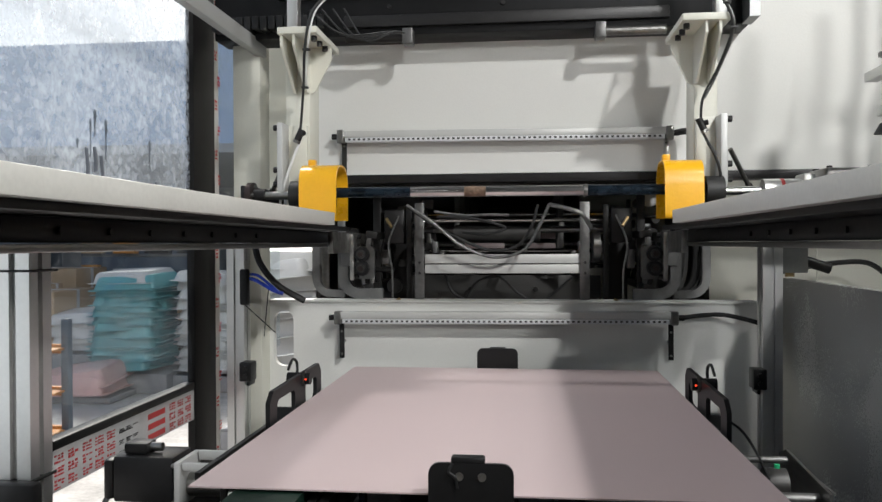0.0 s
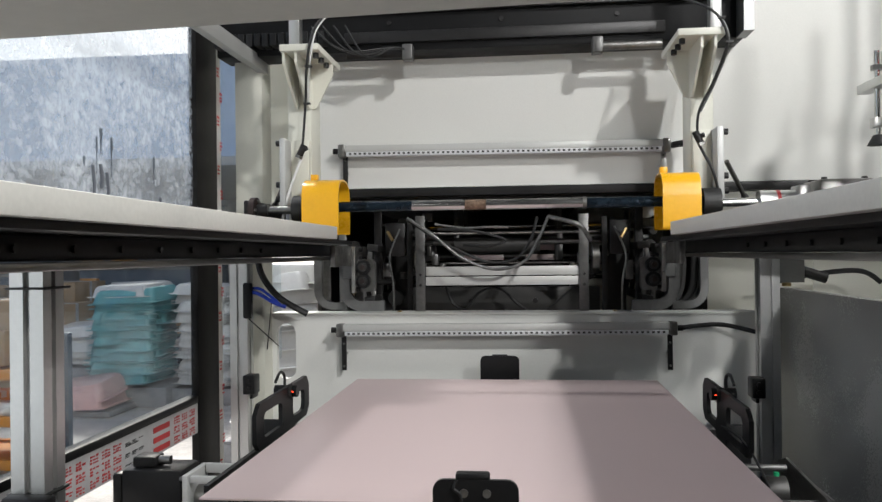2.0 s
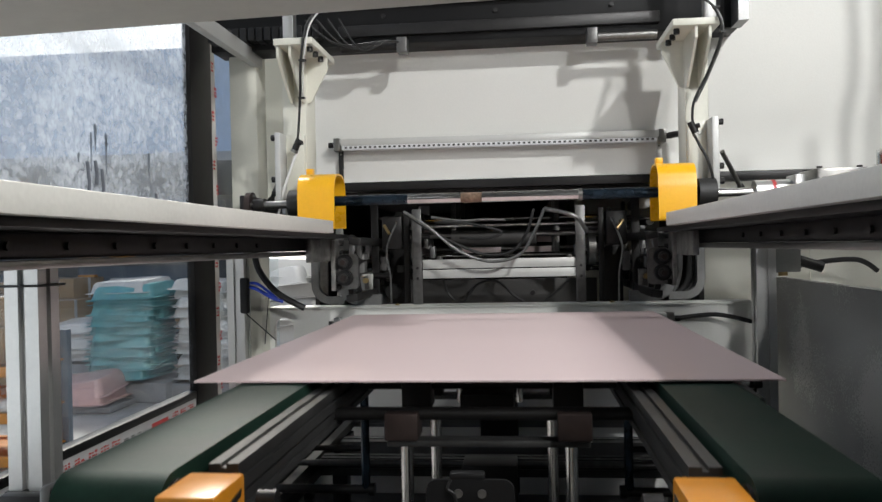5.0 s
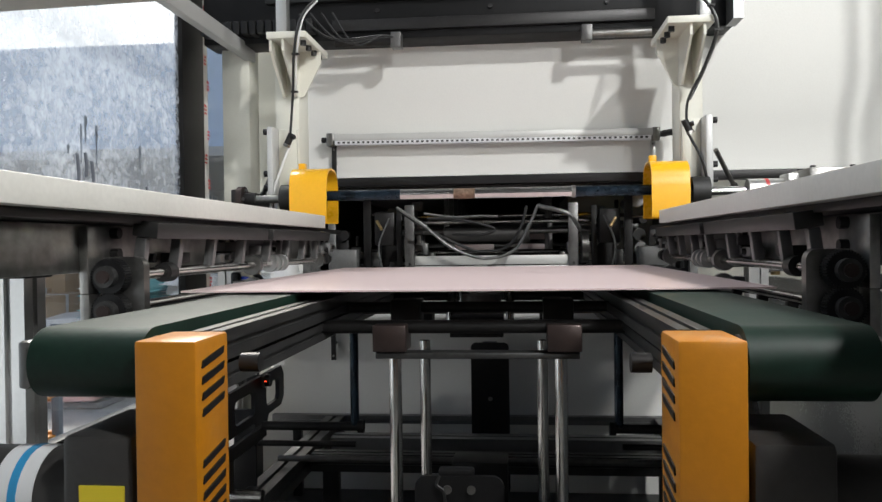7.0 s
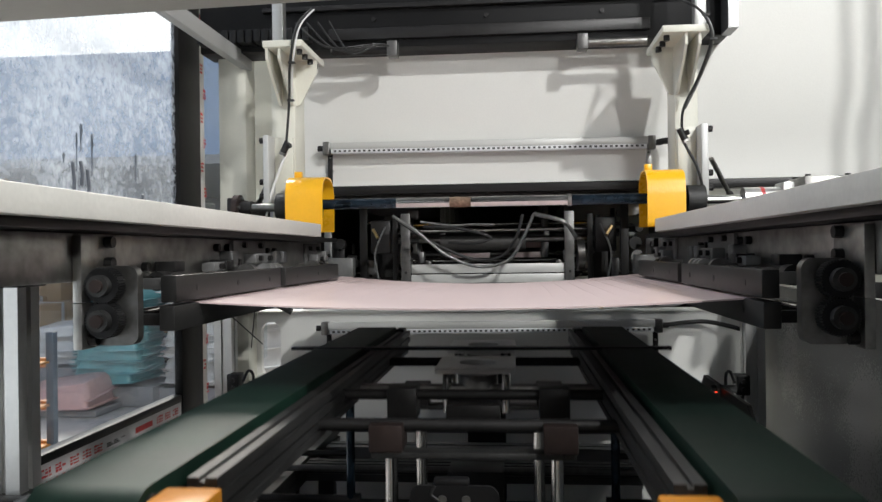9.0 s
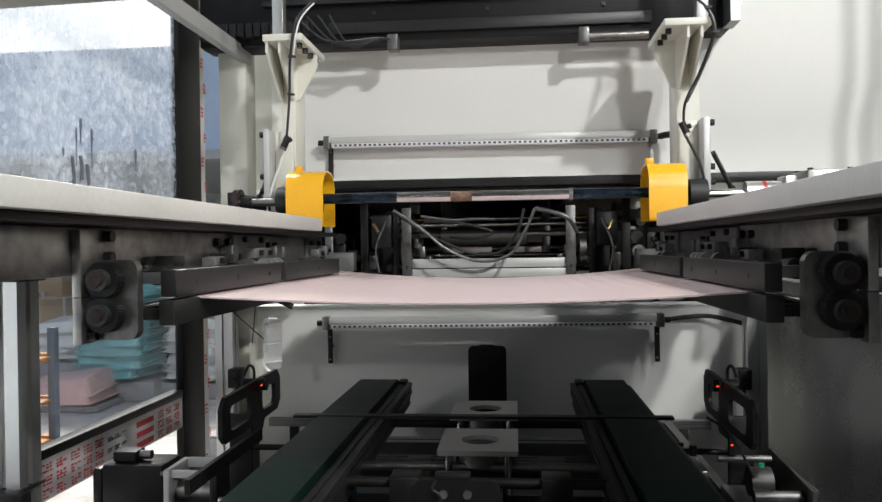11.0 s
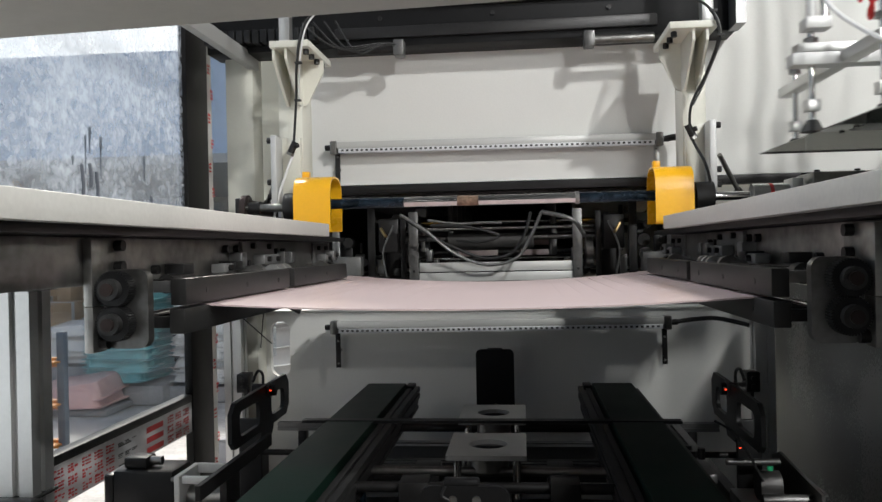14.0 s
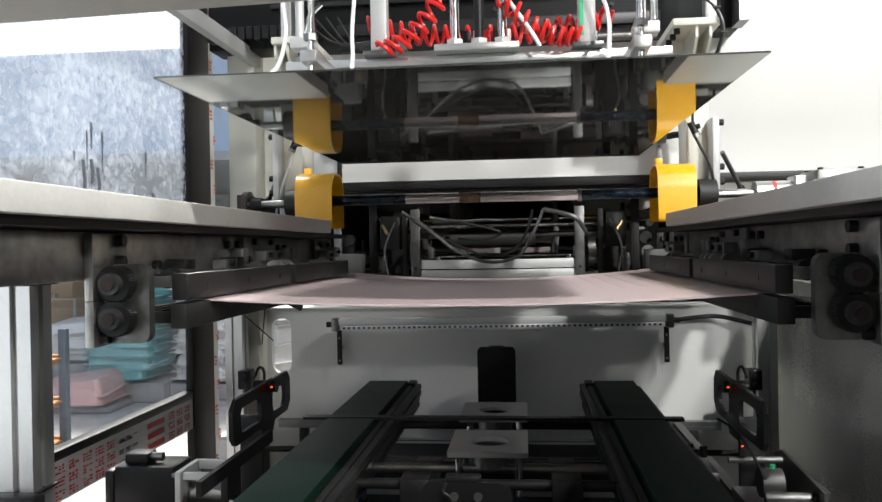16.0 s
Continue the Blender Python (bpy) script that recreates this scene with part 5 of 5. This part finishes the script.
# clamp carriages with their geared jaws
def carriage(side):
    t = thing("clamp_carriage", "steel clamp carriage with two meshing gears and dark jaw bars", "clamp carriage", "clamp carriages", fx(side, -0.47), 0.86, 1.323)
    s = side

    def C(x0, x1, y0, y1, z0, z1, bevel=0.001):
        a, b = flip(side, x0, x1)
        o = t.location
        return B(a - o.x, b - o.x, y0 - o.y, y1 - o.y, z0 - o.z, z1 - o.z, bevel=bevel)

    def P(x, y, z):
        o = t.location
        return (fx(side, x) - o.x, y - o.y, z - o.z)

    part("side_plate", C(-0.516, -0.502, 0.66, 2.02, 1.324, 1.3805, 0.001), PLATE, t, "bright smudged steel side plate")
    part("post_plate", C(-0.501, -0.490, 0.845, 0.925, 1.300, 1.378, 0.001), PLATE, t)
    part("post_strip", C(-0.501, -0.490, 0.845, 0.875, 1.246, 1.2995, 0.001), PLATE, t)
    part("slide_plate", C(-0.5015, -0.494, 1.35, 1.53, 1.326, 1.379, 0.001), CAST, t)
    part("slide_plate", C(-0.5015, -0.495, 1.84, 1.97, 1.330, 1.378, 0.001), CAST, t)
    for y0, y1, z0, z1 in ((1.40, 1.49, 1.336, 1.355), (1.86, 1.91, 1.330, 1.352), (1.94, 1.98, 1.335, 1.36), (1.20, 1.245, 1.327, 1.342)):
        part("pillow_block", C(-0.4935, -0.470, y0, y1, z0, z1, 0.003), CAST, t)
    for y in (1.44, 1.475, 1.51):
        part("clamp_ring", R(P(-0.468, y - 0.006, 1.3195), P(-0.468, y + 0.006, 1.3195), 0.0165, 20), ALU, t, "bright clamp ring")
    for y in (1.0, 1.88):
        part("clamp_collar", R(P(-0.468, y - 0.012, 1.3195), P(-0.468, y + 0.012, 1.3195), 0.013, 18), IRON, t)
    g0, g1 = flip(side, -0.4875, -0.4335)
    o = t.location
    part("gear_plate", extrude(rrect(g0 - o.x, g1 - o.x, 1.249 - o.z, 1.342 - o.z, 0.012), "y", 0.006, 0.020), STEEL, t)
    for z in (1.3195, 1.2795):
        n, ro, ri = 40, 0.0212, 0.0195
        pts = []
        for k in range(n):
            a = 2 * math.pi * k / n
            for da, r in ((-0.055, ri), (-0.03, ro), (0.03, ro), (0.055, ri)):
                pts.append((fx(side, -0.468) - o.x + r * math.cos(a + da), z - o.z + r * math.sin(a + da)))
        g = part("gear", extrude(pts, "y", -0.012, 0.005), BLACK, t, "black toothed gear")
        part("hub", R(P(-0.468, 0.838, z), P(-0.468, 0.850, z), 0.0125, 18), RAIL, g)
        part("screw", R(P(-0.468, 0.834, z), P(-0.468, 0.838, z), 0.0075, 14), HUB, g)
        part("jaw_shaft", R(P(-0.468, 0.87, z), P(-0.468, 1.78, z), 0.0075, 14), CHROME, t)
        for y in (1.345, 1.80):
            part("shaft_bearing", R(P(-0.468, y - 0.008, z), P(-0.468, y + 0.008, z), 0.018, 18), STEEL, t)
            part("bearing_arm", C(-0.502, -0.455, y - 0.007, y + 0.007, z - 0.012, z + 0.012, 0.002), STEEL, t)
    bolts(t, [P(-0.502, y, z) for y, z in ((1.02, 1.338), (1.10, 1.336), (1.28, 1.366), (1.33, 1.366), (1.31, 1.345), (1.345, 1.345), (1.55, 1.36), (1.6, 1.36), (1.62, 1.34))],
          0.0065, 0.009, (-s * 1.0, 0, 0))
    bolts(t, [P(-0.490, y, z) for y, z in ((0.90, 1.3705), (0.90, 1.345), (0.862, 1.256))], 0.007, 0.010, (-s * 1.0, 0, 0))
    bolts(t, [P(-0.494, y, z) for y, z in ((1.397, 1.371), (1.49, 1.370), (1.365, 1.34), (1.52, 1.334), (1.87, 1.366), (1.94, 1.366))], 0.0055, 0.008, (-s * 1.0, 0, 0))
    bolts(t, [P(-0.470, y, z) for y, z in ((1.418, 1.346), (1.472, 1.346), (1.885, 1.341), (1.96, 1.348), (1.222, 1.335))], 0.005, 0.007, (-s * 1.0, 0, 0))
    for y in (1.30, 1.55, 1.60):
        part("link_block", C(-0.502, -0.478, y, y + 0.03, 1.335, 1.36, 0.003), ALU_D, t)
    for y in (1.05, 1.25):
        part("stop_lug", C(-0.50, -0.47, y, y + 0.035, 1.33, 1.345, 0.002), IRON, t)
    jaws = []
    for up in (1, -1):
        z = 1.323 if up > 0 else 1.276
        j = part("upper_jaw" if up > 0 else "lower_jaw", bmesh.new(), JAW, t)
        bm = bmesh.new()
        ox, oz = fx(side, -0.468), z

        def J(bm, x0, x1, y0, y1, z0, z1, bevel=0.0015):
            a, b = flip(side, x0, x1)
            box(bm, a - ox, b - ox, y0 - 0.86, y1 - 0.86, z0 - oz, z1 - oz, bevel)

        if up > 0:
            for y0, y1 in ((0.905, 1.335), (1.365, 1.79)):
                J(bm, -0.424, -0.404, y0, y1, 1.2962, 1.329)
            arms = [(0.90, 1.305, 1.322)]
            za, zb = 1.312, 1.326
        else:
            for y0, y1 in ((0.90, 1.30), (1.36, 1.79)):
                J(bm, -0.424, -0.404, y0, y1, 1.262, 1.2925)
            za, zb = 1.268, 1.282
        me = mesh_of("jaw_bar", bm, JAW)
        j.data = me
        for y in (0.91, 1.01, 1.13, 1.26, 1.40, 1.52, 1.64, 1.75):
            bm = bmesh.new()
            J(bm, -0.466, -0.425, y, y + 0.012, za, zb, 0.001)
            part("jaw_arm", bm, ALU_D if up > 0 else IRON, j)
        holes = (0.97, 1.12, 1.27, 1.44, 1.60) if up > 0 else (0.98, 1.2)
        for y in holes:
            a, b = (-0.404 - ox, y - 0.86) if side < 0 else (mx(-0.404) - ox, y - 0.86)
            zz = (1.312 if up > 0 else 1.278) - oz
            part("bolt", R((a, b, zz), (a - s * 0.0006, b, zz), 0.004, 12), RUBBER, j)
        j.location = (ox - o.x, 0, oz - o.z)
        j.parent = t
        jaws.append(j)
    return t, jaws


CARR = [(s, *carriage(s)) for s in (-1, 1)]

# mirror-finish sheet and the suction gripper that brings it in
PX0, PX1, PY0, PY1, PZ = -0.430, 0.274, 0.880, 1.865, 1.562
plate = thing("film_sheet", "dark mirror-finish film-coated plastic sheet hanging from the gripper", "sheet", "", CX, 1.47, PZ)
part("sheet", B(PX0 - CX, PX1 - CX, PY0 - 1.47, PY1 - 1.47, -0.001, 0.001, bevel=0), MIRROR, plate)
grip = thing("suction_gripper", "aluminium suction gripper with air cylinders and red coiled hoses", "gripper", "", CX, 1.47, PZ)


def coil(p, q, r, turns, w):
    p, q = Vector(p), Vector(q)
    d = q - p
    sag = 0.03
    u = d.orthogonal().normalized()
    v = d.normalized().cross(u)
    pts = []
    n = turns * 14
    for k in range(n + 1):
        a, t = 2 * math.pi * turns * k / n, k / n
        pts.append(p + d * t + r * (math.cos(a) * u + math.sin(a) * v) - Vector((0, 0, sag * 4 * t * (1 - t))))
    return pipe(bmesh.new(), pts, w, 6)


GY = 0.06
part("profile_bar", B(-0.41, 0.34, GY - 0.02, GY + 0.02, 0.125, 0.148, bevel=0.002), PALE, grip, "pale aluminium gripper bar")
part("profile_bar", B(-0.40, 0.35, GY - 0.018, GY + 0.018, 0.149, 0.166, bevel=0.002), ALU, grip, "pale aluminium gripper bar")
for x in (-0.31, 0.27):
    part("arm", B(x - 0.015, x + 0.015, -0.12, GY - 0.02, 0.126, 0.147, bevel=0.002), ALU, grip)
    part("arm", B(x - 0.015, x + 0.015, GY + 0.02, 0.40, 0.126, 0.147, bevel=0.002), ALU, grip)
for x, y in ((-0.31, -0.10), (0.27, -0.10), (-0.31, 0.33), (0.27, 0.33), (-0.37, GY), (0.31, GY), (-0.03, GY + 0.05)):
    c = part("suction_cup", R((x, y, 0.0015), (x, y, 0.024), 0.022, 18, 0.010), RUBBER, grip, "black bellows suction cup")
    part("cup_stem", R((x, y, 0.024), (x, y, 0.21), 0.006, 12), CHROME, c)
    part("nut", R((x, y, 0.167), (x, y, 0.178), 0.013, 6), STEEL, c)
    part("fitting", B(x - 0.012, x + 0.012, y - 0.012, y + 0.012, 0.04, 0.062, bevel=0.002), ALU, c)
for x in (-0.36, 0.305):
    part("end_block", B(x - 0.028, x + 0.02, GY - 0.03, GY + 0.01, 0.19, 0.212, bevel=0.003), PALE, grip)
    part("slide_rod", R((x + 0.012, GY - 0.01, 0.212), (x + 0.012, GY - 0.01, 0.42), 0.007, 14), CHROME, grip)
    part("slide_rod", R((x - 0.012, GY - 0.01, 0.212), (x - 0.012, GY - 0.01, 0.42), 0.009, 14), PALE, grip)
part("base_plate", B(-0.10, 0.062, GY - 0.05, GY + 0.05, 0.167, 0.180, bevel=0.002), ALU, grip)
for x, m in ((-0.062, CHROME), (-0.015, BLACK), (0.03, CHROME)):
    part("mast", R((x, GY - 0.02, 0.18), (x, GY - 0.02, 1.95), 0.0095, 16), m, grip, "vertical guide mast")
    part("nut", R((x, GY - 0.02, 0.18), (x, GY - 0.02, 0.193), 0.017, 6), PALE, grip)
for x in (-0.21, 0.19):
    part("air_cylinder", B(x - 0.016, x + 0.016, GY - 0.03, GY + 0.002, 0.175, 0.45, bevel=0.004), PALE, grip, "aluminium air cylinder")
    part("cylinder_foot", B(x - 0.03, x + 0.03, GY - 0.04, GY + 0.01, 0.167, 0.176, bevel=0.002), ALU_D, grip)
# no lamp: the stripe borrows the status lamp's faintly glowing green
part("mark", B(0.176, 0.183, GY - 0.0316, GY - 0.0305, 0.19, 0.45, bevel=0), GREEN_LED, grip, "green stripe on a cylinder, given a faint glow")
part("hose", coil((-0.20, GY - 0.05, 0.175), (-0.07, GY - 0.04, 0.30), 0.017, 8, 0.0042), RED, grip, "red coiled air hose")
part("hose", coil((0.175, GY - 0.05, 0.185), (0.03, GY - 0.04, 0.27), 0.017, 9, 0.0042), RED, grip, "red coiled air hose")
part("hose", coil((-0.25, GY + 0.06, 0.25), (0.25, GY + 0.06, 0.25), 0.02, 22, 0.004), RED, grip, "red coiled air hose")
for k in range(5):
    part("valve", B(-0.05 + 0.02 * k, -0.035 + 0.02 * k, GY + 0.03, GY + 0.05, 0.18, 0.225, bevel=0.002), (BLACK, ALU, RED, BLACK, PALE)[k], grip)
for pts in ([(-0.33, -0.33, 0.05), (-0.34, -0.2, 0.10), (-0.37, -0.05, 0.20), (-0.39, 0.0, 0.30), (-0.36, 0.03, 0.42)], [(-0.22, -0.25, 0.01), (-0.235, -0.1, 0.12), (-0.255, 0.0, 0.22), (-0.25, 0.03, 0.34)],
            [(0.19, -0.30, 0.02), (0.21, -0.15, 0.12), (0.225, -0.02, 0.20), (0.215, 0.0, 0.25), (0.18, 0.02, 0.28)], [(0.10, 0.0, 0.165), (0.08, 0.0, 0.20), (0.04, 0.01, 0.26)]):
    part("air_tube", cable(pts, 0.004, 8), TUBE, grip, "milky air tube")
part("carrier", B(-0.14, 0.12, GY - 0.08, GY + 0.04, 1.95, 2.05, bevel=0.004), BLACK, grip, "black carrier on the gantry rail")
gr = thing("gantry_rail", "steel gantry rail under the hall ceiling", "rail", "", 0.5, 1.47 + GY, 0)
part("rail", B(-1.0, 2.0, -0.03, 0.03, 3.64, 3.70, bevel=0.003), STEEL, gr)
for x in (-0.9, 1.9):
    part("hanger", R((x, 0, 3.70), (x, 0, 5.6), 0.012, 8), STEEL, gr)


# ---------------------------------------------------------------- keyed movement
def motions():
    # lift height
    dz = [(0, 0), (3.75, 0), (3.9, 0.007), (4.0, 0.016), (4.2, 0.041), (4.6, 0.095), (5.2, 0.175), (5.7, 0.235), (6.0, 0.254), (6.2, 0.258), (8.4, 0.258),
          (8.5, 0.249), (8.6, 0.228), (8.8, 0.183), (9.0, 0.140), (9.2, 0.108), (9.8, 0.03), (10.2, 0.006), (10.4, 0), (16, 0)]
    walk(lift, [(t, pose(CX, 1.2, 1.03 + d)) for t, d in dz])
    walk(sheet, [(t, pose(CX, 1.47, SHZ + d)) for t, d in dz if t <= 8.4] + [(16, pose(CX, 1.47, SHZ + 0.258))])
    # the sheet's sag across its width, from nearly flat to a shallow arc
    for k, ob in enumerate(STRIPS):
        u = -0.376 + W * (k + 0.5)
        c = 2 * u / 0.752

        def bent(a):
            zz, sl = -a * (1 - c * c), a * 2 * c * 2 / 0.752
            return pose(u, 0, zz * 1.25, -35 * a * (1 - c * c), -math.degrees(math.atan(sl)), 0)

        walk(ob, [(0, bent(0.0)), (3.8, bent(0.0)), (6.3, bent(0.0005)), (8.35, bent(0.001)), (8.6, bent(0.010)), (8.9, bent(0.014)), (10.0, bent(0.014)), (16, bent(0.013))])
    # stops open
    walk(fs, [(t, pose(-0.068, y, 0.98)) for t, y in ((0, 0.962), (0.8, 0.962), (1.5, 0.942), (2.5, 0.93), (3.0, 0.912), (3.4, 0.905), (16, 0.905))])
    walk(rs, [(t, pose(-0.075, y, 0.98)) for t, y in ((0, 1.975), (0.8, 1.975), (1.5, 2.01), (2.0, 2.05), (3.0, 2.09), (3.4, 2.10), (16, 2.10))])
    for t_, s in zip(PADDLES, (-1, 1)):
        x = fx(s, -0.4435)
        walk(t_, [(t, pose(x + s * d, 1.49, 1.035)) for t, d in ((0, 0), (0.6, 0), (1.0, 0.006), (1.5, 0.022), (2.0, 0.036), (2.5, 0.05), (3.0, 0.063), (3.3, 0.066), (16, 0.066))])
    # clamp carriages run out over the sheet, then the jaws close
    dy = [(0, 1.347), (4.3, 1.347), (4.7, 1.28), (5.2, 1.02), (5.7, 0.65), (6.1, 0.38), (6.3, 0.256), (6.5, 0.141), (6.7, 0.05), (6.9, 0.008), (7.05, 0), (16, 0)]
    for s, t_, (u, l) in CARR:
        o = t_.location.copy()
        walk(t_, [(t, pose(o.x, o.y + d, o.z)) for t, d in dy])
        for j, k in ((u, s), (l, -s)):
            p = j.location.copy()
            walk(j, [(t, pose(p.x, p.y, p.z, 0, k * a, 0)) for t, a in ((0, 82), (7.3, 82), (7.45, 68), (7.6, 32), (7.75, 10), (7.95, 0), (16, 0))])
    # the gripper: up beside the machine, down for a sheet, up again and in
    way = [(0, 1.14, 0.02), (4.4, 1.14, 0.02), (4.9, 1.15, -0.15), (5.6, 1.16, -0.62), (12.2, 1.16, -0.62), (12.6, 1.15, -0.34), (12.9, 1.14, -0.12), (13.1, 1.135, -0.03), (13.3, 1.132, 0.0), (13.5, 1.13, 0.0),
           (13.7, 1.09, 0), (13.9, 1.02, 0), (14.1, 0.94, 0), (14.3, 0.83, 0), (14.5, 0.685, 0), (14.7, 0.54, 0), (14.9, 0.394, 0), (15.1, 0.27, 0), (15.3, 0.165, 0), (15.5, 0.075, 0), (15.7, 0.02, 0), (15.85, 0, 0), (16, 0, 0)]
    walk(grip, [(t, pose(CX + a, 1.47, PZ + b)) for t, a, b in way])
    walk(plate, [(0, pose(CX + 1.16, 1.47, PZ - 0.62))] + [(t, pose(CX + a, 1.47, PZ + b)) for t, a, b in way if t >= 12.2])


motions()
